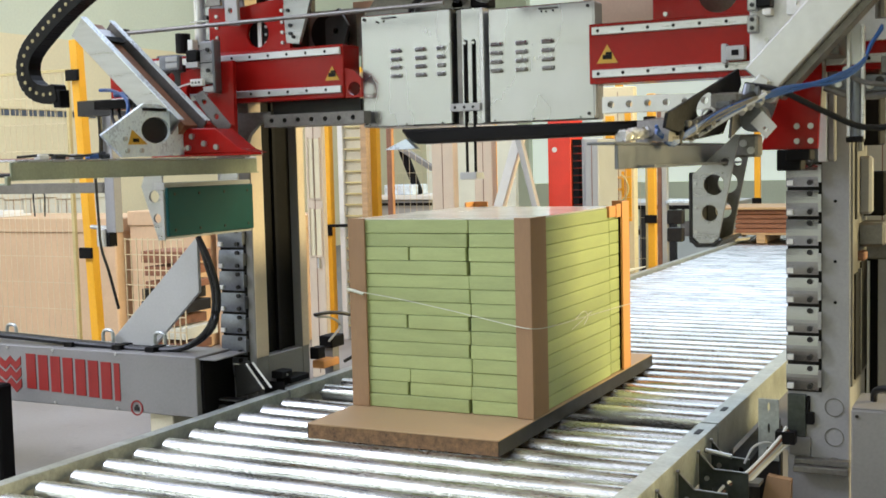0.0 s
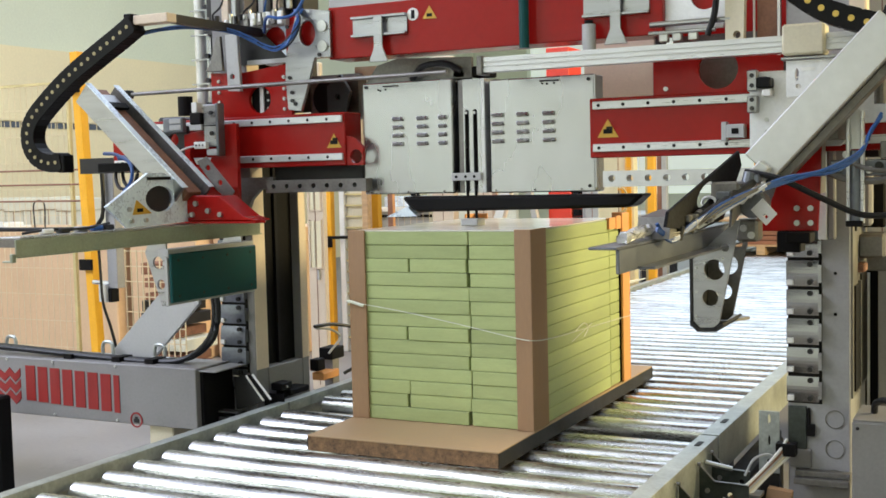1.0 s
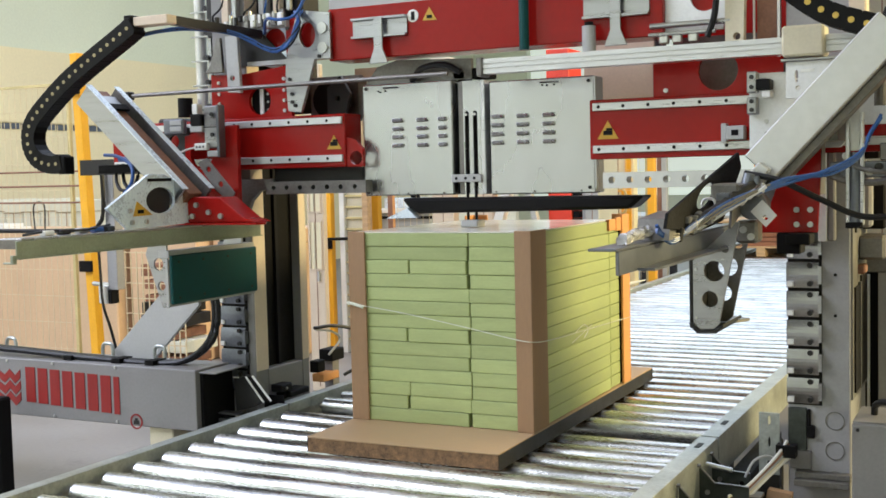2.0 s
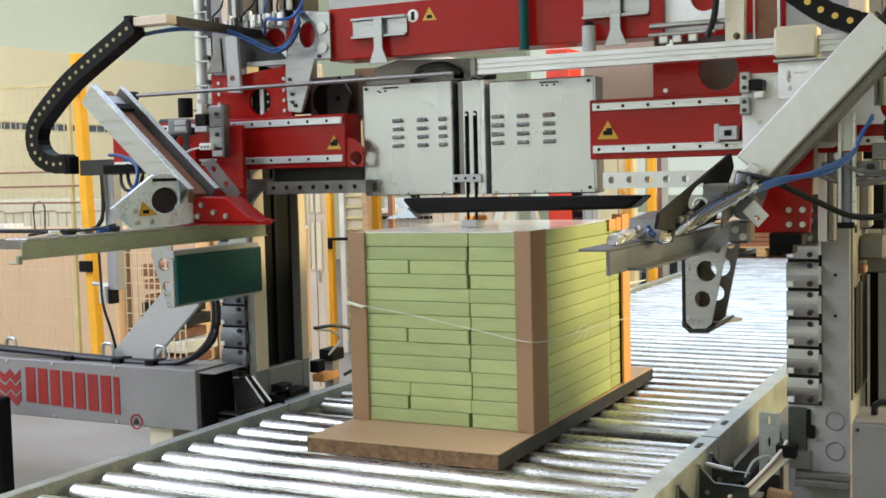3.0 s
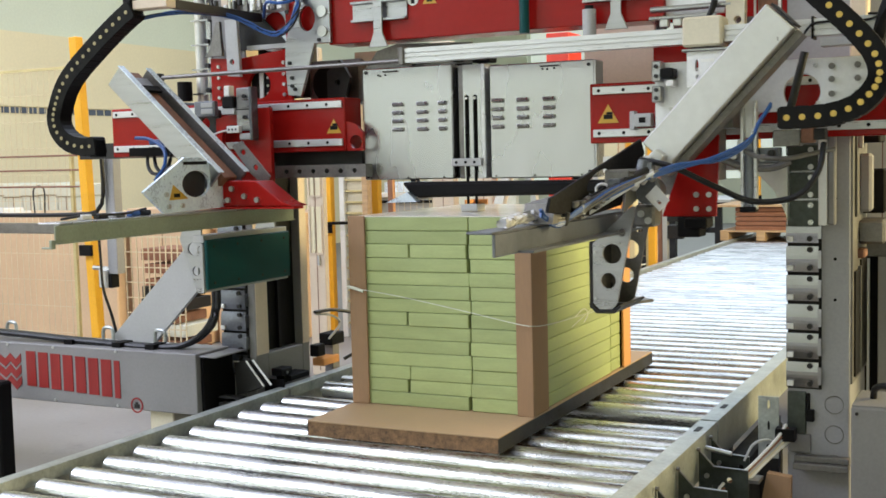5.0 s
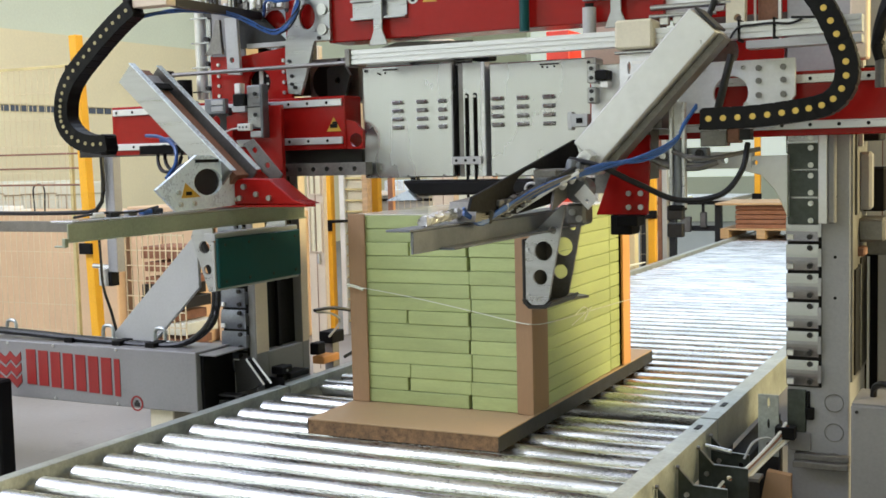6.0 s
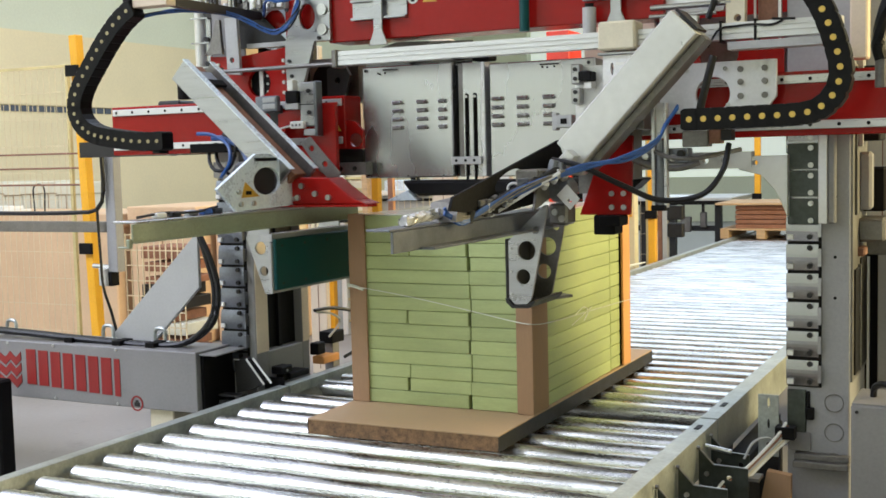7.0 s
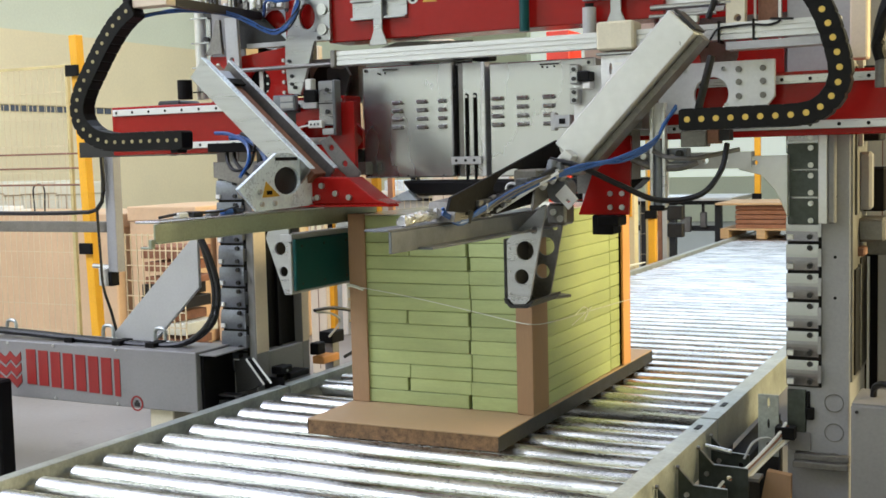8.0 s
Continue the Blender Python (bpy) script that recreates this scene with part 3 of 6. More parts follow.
# ---- press arms, drawn in their closed place beside the load ----
left_arm = thing("press_arm", (-2.46, 3.9, 1.35), "press arm with a green pad and an olive edge bar", "machine arm", "press arms")
right_arm = thing("press_arm", (-1.66, 3.9, 1.31), "press arm with a steel edge bar and hanging gussets", "machine arm", "press arms")
def left_arm_parts():
    a = left_arm
    part("edge_bar", B((-2.468, -2.460, 2.88, 4.30, 1.345, 1.408)), "olive", a, "olive grey edge bar", 0.002)
    part("bar_flange", B((-2.56, -2.460, 2.90, 4.30, 1.4085, 1.416)), "sheet", a, "bright top flange", 0.002)
    part("bar_hook", B((-2.475, -2.4605, 2.862, 2.8795, 1.330, 1.36), (-2.51, -2.4685, 2.862, 2.8795, 1.330, 1.336)), "olive", a, bevel=0.002)
    part("bar_lip", B((-2.4595, -2.452, 2.88, 4.30, 1.345, 1.350)), "olive", a)
    part("slide_rod", rods(((-3.08, 4.16, 1.993), (-1.44, 4.16, 1.998), 0.009), seg=12), "greysteel", a, "thin steel rod")
    part("rod_clevis", B((-3.10, -3.05, 4.14, 4.18, 1.975, 2.012)), "darksteel", a, bevel=0.004)
    part("flare_plate", plate("xy", [(-2.60, 3.76), (-2.10, 3.76), (-2.08, 3.80), (-2.20, 3.98), (-2.36, 4.20), (-2.44, 4.26), (-2.58, 4.15)], 1.4195, 1.428), "red", a, "red flared base plate")
    part("gusset_plate", plate("yz", [(3.31, 1.504), (3.55, 1.628), (3.64, 1.628), (3.74, 1.590), (3.90, 1.428), (3.42, 1.4195)], -2.462, -2.448, [circle(3.615, 1.525, 0.085, 22, 0.052)]), "bluesteel", a, "bright plate with an oval hole", 0.001)
    g = part("warning_sign", plate("yz", [(3.45, 1.468), (3.56, 1.470), (3.475, 1.525)], -2.4475, -2.4455), "signyellow", a, "yellow triangular warning sticker")
    part("symbol", B((-2.4453, -2.4445, 3.475, 3.51, 1.478, 1.492)), "black", g)
    for y, z in ((3.44, 1.445), (3.52, 1.445), (3.43, 1.49), (3.78, 1.45), (3.72, 1.57), (3.84, 1.46)):
        part("bolt", rods(((-2.4478, y, z), (-2.437, y, z), 0.009), seg=10), "bolt", a)
    part("red_block", plate("xz", [(-2.462, 1.4285), (-2.115, 1.4285), (-2.17, 1.446), (-2.286, 1.530), (-2.417, 1.534), (-2.462, 1.518)], 3.78, 3.895), "red", a, "red foot of the tube", 0.004)
    for x, z in ((-2.40, 1.50), (-2.34, 1.47), (-2.28, 1.455), (-2.42, 1.455)):
        part("bolt", rods(((x, 3.768, z), (x, 3.7798, z), 0.011), seg=10), "bolt", a)
    part("lever", plate("xz", [(-2.485, 1.672), (-2.437, 1.692), (-2.30, 1.545), (-2.31, 1.53), (-2.36, 1.53), (-2.40, 1.56)], 3.900, 3.908, [circle(-2.43, 1.645, 0.012, 14), circle(-2.37, 1.582, 0.012, 14)]), "greysteel", a, "worn slotted clamp lever", 0.001)
    part("slot_plate", B((-2.4479, -2.4445, 3.54, 3.68, 1.600, 1.612)), "black", a)
    # dark disc added so that the plate's hole looks shaded inside
    part("plate_motor", rods(((-2.56, 3.615, 1.525), (-2.4625, 3.615, 1.525), 0.075), seg=20), "darksteel", a, "dark disc added behind the plate to shade its hole")
    # inclined channel, open towards the load
    p0, p1 = Vector((-2.915, 0, 1.974)), Vector((-2.428, 0, 1.532))
    d = (p1 - p0).normalized()
    nrm = Vector((-d.z, 0, d.x))

    def quad(u0, u1, y0, y1):
        bm = bmesh.new()
        pts = [p0 + nrm * u0, p1 + nrm * u0, p1 + nrm * u1, p0 + nrm * u1]
        return plate("xz", [(p.x, p.z) for p in pts], y0, y1, bm=bm)
    part("channel_side", quad(-0.052, 0.045, 3.700, 3.712), "steel", a, "inclined steel channel", 0.002)
    part("channel_side", quad(-0.052, 0.045, 3.872, 3.884), "greysteel", a, bevel=0.002)
    part("channel_floor", quad(-0.045, -0.035, 3.7125, 3.8715), "darksteel", a)
    part("guide_strip", quad(-0.030, 0.020, 3.75, 3.835), "brown", a, "brown worn guide strip", 0.002)
    part("lip", quad(0.0455, 0.049, 3.690, 3.725), "bluesteel", a)
    part("lip", quad(0.0455, 0.049, 3.86, 3.892), "bluesteel", a)
    part("slide_shoe", beam(bmesh.new(), (-2.872, 3.79, 1.955), (-2.815, 3.79, 1.900), 0.10, 0.03, up=(0.7, 0, 0.7)), "steel", a, bevel=0.003)
    part("slide_slot", beam(bmesh.new(), (-2.808, 3.79, 1.925), (-2.785, 3.79, 1.903), 0.10, 0.012, up=(0.7, 0, 0.7)), "dark", a)
    # carriage on the beam
    part("carriage", plate("xz", [(-2.64, 1.42), (-2.50, 1.42), (-2.50, 1.84), (-2.56, 1.84), (-2.79, 1.80), (-2.79, 1.64)], 4.20, 4.225, [circle(-2.70, 1.71, 0.060, 22)]), "red", a, "red carriage plate", 0.002)
    part("bearing_block", B((-2.885, -2.772, 4.17, 4.1995, 1.812, 1.878)), "barsteel", a, bevel=0.004)
    for z in (1.822, 1.85):
        part("label_plate", B((-2.845, -2.780, 4.166, 4.1698, z, z + 0.022)), "palegrey", a, bevel=0.002)
    part("slide_block", B((-2.652, -2.575, 4.165, 4.1995, 1.742, 1.928)), "steel", a, "steel slide block", 0.005)
    part("block_groove", B((-2.652, -2.560, 4.1625, 4.1648, 1.832, 1.836)), "dark", a)
    part("slide_edge", B((-2.5745, -2.560, 4.15, 4.1995, 1.70, 1.93)), "barsteel", a, bevel=0.003)
    for z in (1.80, 1.89):
        part("block_bolt", rods(((-2.605, 4.157, z), (-2.605, 4.1648, z), 0.009), seg=10), "darksteel", a)
    part("valve", B((-2.717, -2.655, 4.15, 4.1995, 1.842, 1.893)), "black", a, "black valve", 0.004)
    part("valve_cap", B((-2.712, -2.682, 4.16, 4.1995, 1.8935, 1.94)), "white", a, bevel=0.003)
    part("valve_foot", B((-2.723, -2.655, 4.155, 4.1995, 1.815, 1.8415)), "palegrey", a, bevel=0.002)
    part("sensor", B((-2.690, -2.622, 4.14, 4.1645, 1.733, 1.764)), "white", a, "white sensor plug", 0.003)
    for x in (-2.675, -2.657, -2.639):
        part("sensor_pin", B((x - 0.003, x + 0.003, 4.137, 4.1398, 1.744, 1.752)), "black", a)
    part("sensor_wire", tube([(-2.69, 4.145, 1.745), (-2.73, 4.13, 1.735), (-2.78, 4.12, 1.71), (-2.80, 4.10, 1.66)], 0.004, 16, 6), "white", a)
    part("sensor_foot", B((-2.628, -2.562, 4.15, 4.1995, 1.703, 1.7295)), "palegrey", a, bevel=0.003)
    part("carriage_arm", B((-2.56, -2.50, 3.885, 4.1995, 1.43, 1.56)), "red", a, bevel=0.004)
    # pad
    part("pad", B((-2.515, -2.498, 3.728, 4.315, 1.095, 1.296)), "green", a, "dark green press pad", 0.004)
    part("pad_frame", B((-2.57, -2.5155, 3.73, 4.32, 1.285, 1.315), (-2.53, -2.5155, 3.722, 4.32, 1.084, 1.28)), "palegrey", a, bevel=0.002)
    for y in (3.735, 4.25):
        part("gusset", plate("xz", [(-2.531, 1.08), (-2.531, 1.35), (-2.62, 1.35), (-2.64, 1.30), (-2.56, 1.08)], y, y + 0.01, [circle(-2.575, 1.26, 0.026, 16), circle(-2.562, 1.17, 0.02, 16)]), "steel", a)
    for y in (3.77, 3.93, 4.10, 4.27):
        for z in (1.12, 1.268):
            part("pad_screw", rods(((-2.4979, y, z), (-2.495, y, z), 0.006), seg=8), "darksteel", a)
    part("hose", tube([(-2.95, 3.95, 1.70), (-2.86, 3.93, 1.695), (-2.76, 3.90, 1.64), (-2.70, 3.86, 1.55), (-2.66, 3.8, 1.50)], 0.012, 20), "blue", a, "blue air hoses")
    part("hose", tube([(-2.95, 3.97, 1.68), (-2.93, 3.95, 1.60), (-2.84, 3.9, 1.55), (-2.72, 3.8, 1.50), (-2.60, 3.6, 1.45)], 0.008, 20), "cable", a)
    part("chain_mount", B((-3.05, -2.80, 3.92, 4.02, 1.640, 1.678)), "dark", a, bevel=0.003)
    part("chain_clamp", B((-3.04, -3.0, 3.67, 3.73, 1.64, 1.715)), "dark", a, "black end clamp of the chain", 0.004)
    # dark plate added where the channel shades the red beam
    part("carriage_back", plate("xz", [(-2.96, 1.70), (-2.80, 1.70), (-2.80, 1.84), (-2.90, 1.86), (-2.96, 1.80)], 4.235, 4.255, [circle(-2.88, 1.78, 0.03, 16)]), "darksteel", a, "dark plate added for the shade on the beam")
    part("back_bracket", B((-2.93, -2.91, 4.10, 4.16, 1.52, 1.66), (-2.86, -2.845, 4.10, 4.16, 1.50, 1.66)), "darksteel", a)
    part("loop_hose", tube([(-2.97, 3.95, 1.66), (-2.955, 3.93, 1.60), (-2.90, 3.90, 1.565), (-2.82, 3.88, 1.575), (-2.78, 3.87, 1.63), (-2.80, 3.9, 1.69), (-2.88, 3.93, 1.715)], 0.008, 36, 6), "cable", a, "loop of black hose")
    part("loop_hose", tube([(-2.99, 3.90, 1.72), (-2.90, 3.88, 1.712), (-2.80, 3.85, 1.67), (-2.755, 3.80, 1.60), (-2.74, 3.72, 1.54)], 0.008, 30, 6), "blue", a, "blue air hose")
    part("mount_arm", B((-2.90, -2.80, 4.03, 4.06, 1.64, 1.70), (-2.82, -2.79, 4.03, 4.1998, 1.64, 1.70)), "dark", a)
    for y, m in ((3.05, "white"), (3.13, "darksteel"), (3.22, "steel"), (3.30, "blue"), (3.36, "darksteel")):
        part("fitting", B((-2.53, -2.50, y, y + 0.05, 1.4165, 1.435)), m, a, bevel=0.004)
    part("fitting", tube([(-2.50, 2.95, 1.425), (-2.52, 3.1, 1.432), (-2.50, 3.25, 1.428), (-2.52, 3.4, 1.44)], 0.005, 16), "darksteel", a)


left_arm_parts()


def right_arm_parts():
    a = right_arm
    part("edge_bar", B((-1.588, -1.578, 2.84, 4.12, 1.330, 1.3925), (-1.655, -1.578, 2.82, 4.12, 1.393, 1.400)), "barsteel", a, "steel angle edge bar", 0.002)
    part("edge_bar_lip", B((-1.5775, -1.53, 3.0, 4.12, 1.330, 1.337)), "barsteel", a)
    part("gusset_plate", plate("yz", [(3.10, 1.437), (3.125, 1.478), (4.02, 1.650), (4.06, 1.60), (3.78, 1.428), (3.46, 1.409)], -1.536, -1.526,
                               [[(u, v + 0.19 * (u - 3.555)) for u, v in circle(3.555, 1.515, 0.12, 26, 0.032)]]), "dark", a, "dark plate with an oval hole", 0.001)
    part("web", plate("yz", [(3.16, 1.4005), (3.44, 1.405), (3.40, 1.475), (3.18, 1.461)], -1.63, -1.5365), "greysteel", a)
    p0, p1 = Vector((-1.015, 0, 2.03)), Vector((-1.43, 0, 1.595))
    bm = bmesh.new()
    beam(bm, (p0.x, 3.93, p0.z), (p1.x, 3.93, p1.z), 0.15, 0.120, up=(0.7, 0, 0.7))
    part("tube", bm, "tubesteel", a, "inclined pale grey square tube", 0.004)
    bm = bmesh.new()
    d = (p1 - p0).normalized()
    n = Vector((-d.z, 0, d.x))
    # grey strip under the tube stands for its shaded underside
    beam(bm, p0 + n * 0.074 + Vector((0, 3.95, 0)), p1 + n * 0.074 + Vector((0, 3.95, 0)), 0.09, 0.026, up=(0.7, 0, 0.7))
    part("guide_strip", bm, "greysteel", a, bevel=0.002)
    # slide gear between tube and bar
    part("slider", B((-1.525, -1.44, 3.60, 3.76, 1.50, 1.55)), "greysteel", a, bevel=0.006)
    part("cylinder", rods(((-1.52, 3.30, 1.43), (-1.42, 3.72, 1.545), 0.013), seg=14), "darksteel", a, "small pneumatic cylinder", 0.003)
    part("roller_guide", rods(((-1.43, 3.76, 1.475), (-1.43, 3.84, 1.475), 0.045), seg=18), "barsteel", a, bevel=0.006)
    for x, y, z, w in ((-1.515, 3.33, 1.43, 0.03), (-1.50, 3.43, 1.455, 0.04), (-1.475, 3.51, 1.48, 0.03), (-1.455, 3.62, 1.52, 0.05), (-1.43, 3.72, 1.56, 0.045), (-1.53, 3.25, 1.415, 0.035)):
        part("joint", rods(((x - 0.008, y, z - 0.022), (x, y + 0.008, z + 0.018), w * 0.42), seg=12), "barsteel" if w > 0.042 else "darksteel", a, bevel=0.003)
    part("joint_plate", plate("yz", [(3.62, 1.41), (3.86, 1.47), (3.97, 1.56), (3.90, 1.585), (3.66, 1.50)], -1.475, -1.467, [circle(3.80, 1.51, 0.03, 16, 0.02)]), "greysteel", a)
    random.seed(31)
    for k in range(14):
        f = k / 13
        x, yy, z = -1.525 + 0.095 * f + random.uniform(-0.012, 0.012), 3.28 + 0.46 * f, 1.425 + 0.115 * f + random.uniform(-0.022, 0.018)
        w = random.uniform(0.010, 0.022)
        if k % 3:
            part("fitting", B((x - w, x + w, yy - w, yy + w, z - w * 0.7, z + w * 0.7)), random.choice(("barsteel", "greysteel", "darksteel", "steel")), a, bevel=0.004)
        else:
            part("fitting", rods(((x, yy - w, z), (x, yy + w, z + 0.006), w * 0.7), seg=10), random.choice(("greysteel", "darksteel", "barsteel")), a, bevel=0.002)
    random.seed(8)
    wrap = bmesh.new()
    tube([(-1.605, 2.95, 1.414), (-1.60, 3.03, 1.420), (-1.60, 3.12, 1.424), (-1.595, 3.22, 1.428), (-1.585, 3.36, 1.430)], 0.015, 26, 12, wrap)
    for v in wrap.verts:
        v.co += Vector((random.uniform(-1, 1), random.uniform(-0.6, 0.6), random.uniform(-0.7, 1))) * 0.006
    part("wrap", wrap, "wrapfilm", a, "crumpled clear film round a fitting")
    part("web_edge", beam(bmesh.new(), (-1.534, 3.16, 1.464), (-1.534, 3.42, 1.478), 0.006, 0.006), "tubesteel", a)
    # pad with two hanging gussets
    part("pad", B((-1.634, -1.622, 3.752, 4.02, 1.075, 1.305)), "darksteel", a, bevel=0.003)
    out = [(-1.6215, 1.298), (-1.6215, 1.094), (-1.600, 1.073), (-1.556, 1.075), (-1.538, 1.092), (-1.470, 1.424), (-1.483, 1.424)]
    # far gusset gets duller steel, its shade put into the colour
    for y, m in ((3.755, "steel"), (3.955, "greysteel")):
        part("gusset", plate("xz", out, y, y + 0.012, [circle(-1.553, 1.264, 0.034, 24), circle(-1.567, 1.172, 0.027, 22), circle(-1.518, 1.336, 0.014, 14)]), m, a, "hanging gusset with round holes")
    part("flange", plate("xz", [(-1.634, 1.094), (-1.628, 1.080), (-1.608, 1.060), (-1.545, 1.062), (-1.52, 1.085), (-1.525, 1.091), (-1.552, 1.0725), (-1.602, 1.0705), (-1.6217, 1.090), (-1.6217, 1.094)], 3.745, 4.02), "darksteel", a, "dark folded rim of the pad")
    part("flange_tail", plate("xy", [(-1.60, 4.0205), (-1.545, 4.0205), (-1.51, 4.10), (-1.60, 4.16)], 1.0605, 1.0705), "greysteel", a)
    for z in (1.11, 1.19, 1.27):
        part("rim_screw", rods(((-1.612, 3.748, z), (-1.612, 3.7548, z), 0.005), seg=8), "bolt", a)
    part("swivel_block", B((-1.50, -1.43, 3.84, 3.93, 1.35, 1.425)), "greysteel", a, bevel=0.008)
    for x, z in ((-1.475, 1.395), (-1.45, 1.372)):
        part("swivel_bolt", rods(((x, 3.832, z), (x, 3.8398, z), 0.012), seg=10), "bolt", a)
    # bright slotted bracket beside the guide wheel
    part("slot_bracket", plate("xz", [(-1.432, 1.458), (-1.395, 1.495), (-1.350, 1.445), (-1.384, 1.408)], 3.742, 3.75, [[(-1.396, 1.440), (-1.388, 1.447), (-1.376, 1.436), (-1.384, 1.429)]]), "plate", a, "bright slotted bracket", 0.001)
    part("long_strip", beam(bmesh.new(), (-1.552, 3.45, 1.402), (-1.345, 3.55, 1.540), 0.010, 0.010), "plate", a, "thin bright guide strip", 0.001)
    part("cast_block", plate("xz", [(-1.475, 1.555), (-1.415, 1.615), (-1.385, 1.59), (-1.405, 1.56), (-1.445, 1.525)], 3.80, 3.86, [circle(-1.425, 1.575, 0.008, 12)]), "tubesteel", a, "bright cast slide block", 0.003)
    part("cast_block", plate("xz", [(-1.535, 1.49), (-1.475, 1.545), (-1.455, 1.52), (-1.50, 1.47)], 3.70, 3.76, [circle(-1.495, 1.507, 0.008, 12)]), "greysteel", a, "cast slide block", 0.003)
    part("clamp_ring", tube([(-1.53 + 0.022 * math.cos(t * 0.785), 3.60, 1.487 + 0.018 * math.sin(t * 0.785)) for t in range(9)], 0.005, 24, 6), "tubesteel", a)
    random.seed(44)
    for k in range(9):
        f = k / 8
        u, w = random.uniform(-0.02, 0.02), random.uniform(0.008, 0.014)
        part("pin", rods(((-1.535 + 0.12 * f, 3.34 + 0.42 * f, 1.43 + 0.10 * f + u), (-1.52 + 0.12 * f, 3.325 + 0.42 * f, 1.445 + 0.10 * f + u), w), seg=10), random.choice(("bolt", "darksteel", "tubesteel")), a, bevel=0.002)
    # red bracket and carriage plate
    part("bracket", plate("xz", [(-1.47, 1.372), (-1.277, 1.372), (-1.265, 1.60), (-1.265, 1.66), (-1.36, 1.66), (-1.40, 1.56)], 4.08, 4.10), "red", a, "red bracket", 0.002)
    for x in (-1.345, -1.30):
        for z in (1.40, 1.45):
            part("bracket_screw", rods(((x, 4.072, z), (x, 4.0798, z), 0.010), seg=10), "bolt", a)
    part("motor", B((-1.41, -1.33, 4.06, 4.16, 1.30, 1.3715), (-1.37, -1.29, 4.0, 4.10, 1.335, 1.3715)), "dark", a, bevel=0.004)
    part("carriage", plate("xz", [(-1.53, 1.66), (-1.22, 1.66), (-1.15, 1.735), (-0.82, 1.735), (-0.78, 1.785), (-0.78, 1.915), (-1.09, 1.915), (-1.12, 1.885), (-1.36, 1.885), (-1.40, 1.93), (-1.53, 1.93)],
                           4.215, 4.235, [circle(-1.005, 1.800, 0.062, 26), circle(-1.285, 1.79, 0.085, 22)]), "plate", a, "pale carriage plate with round holes", 0.002)
    for x in (-0.905, -0.82):
        for z in (1.79, 1.84, 1.885):
            part("carriage_screw", rods(((x, 4.206, z), (x, 4.2148, z), 0.011), seg=10), "greysteel", a)
    part("bearing_block", B((-1.53, -1.495, 4.17, 4.2148, 1.86, 1.935), (-1.53, -1.495, 4.17, 4.2148, 1.785, 1.845), (-1.49, -1.46, 4.17, 4.2148, 1.88, 1.91)), "steel", a, bevel=0.004)
    part("sensor_block", B((-1.494, -1.445, 4.15, 4.2148, 1.87, 1.905)), "black", a, "black sensor block", 0.003)
    part("sensor_foot", B((-1.475, -1.445, 4.16, 4.2148, 1.84, 1.865)), "white", a, bevel=0.003)
    for x, z in ((-1.512, 1.915), (-1.512, 1.88), (-1.512, 1.83), (-1.512, 1.80), (-1.46, 1.715), (-1.455, 1.69)):
        part("screw", rods(((x, 4.163, z), (x, 4.1698, z), 0.008), seg=10), "darksteel" if x < -1.5 else "bolt", a)
    part("scale_label", B((-1.39, -1.33, 4.205, 4.2148, 1.90, 1.905)), "white", a)
    part("gas_strut", rods(((-1.03, 4.10, 1.72), (-0.98, 4.12, 1.93), 0.014), seg=10), "darksteel", a, "grey sleeve on a cable")
    part("cable_tie", B((-0.96, -0.952, 4.125, 4.195, 1.975, 2.05)), "black", a)
    part("cable_tie", B((-0.84, -0.832, 4.125, 4.195, 1.975, 2.05)), "black", a)
    part("cable", tube([(-1.0, 4.12, 1.96), (-0.96, 4.12, 2.02), (-0.90, 4.12, 2.028), (-0.84, 4.12, 2.03), (-0.78, 4.12, 2.025), (-0.74, 4.12, 2.04), (-0.78, 4.12, 2.045), (-0.70, 4.12, 2.04)], 0.004, 40, 6), "cable", a)
    for x, z in ((-1.50, 1.905), (-1.47, 1.76), (-1.24, 1.70), (-1.20, 1.76), (-1.10, 1.89), (-0.96, 1.89), (-0.95, 1.76)):
        part("plate_screw", rods(((x, 4.208, z), (x, 4.2148, z), 0.008), seg=10), "bolt", a)
    part("tube_cap", beam(bmesh.new(), (-1.012, 3.93, 2.0335), (-1.006, 3.93, 2.0395), 0.128, 0.098, up=(0.7, 0, 0.7)), "darksteel", a, "dark cap in the tube end")
    part("guide_block", B((-1.455, -1.41, 3.86, 3.90, 1.53, 1.57)), "tubesteel", a, bevel=0.004)
    part("knuckle", rods(((-1.395, 3.86, 1.545), (-1.395, 3.92, 1.545), 0.022), seg=16), "tubesteel", a, bevel=0.003)
    part("knuckle_pin", rods(((-1.395, 3.850, 1.545), (-1.395, 3.8598, 1.545), 0.010), seg=12), "darksteel", a)
    part("stop_hole", B((-1.60, -1.575, 4.2375, 4.2398, 1.715, 1.735)), "dark", a)
    part("stop", B((-1.62, -1.555, 4.24, 4.2870, 1.70, 1.75), (-1.64, -1.6205, 4.25, 4.2870, 1.69, 1.76)), "palegrey", a, bevel=0.003)
    part("standoff", B((-1.48, -1.42, 4.1005, 4.2145, 1.45, 1.68)), "greysteel", a)
    part("standoff", B((-1.30, -1.27, 4.1005, 4.2145, 1.5, 1.70)), "greysteel", a)
    part("tube_mount", B((-1.35, -1.20, 4.005, 4.2145, 1.68, 1.78)), "greysteel", a)
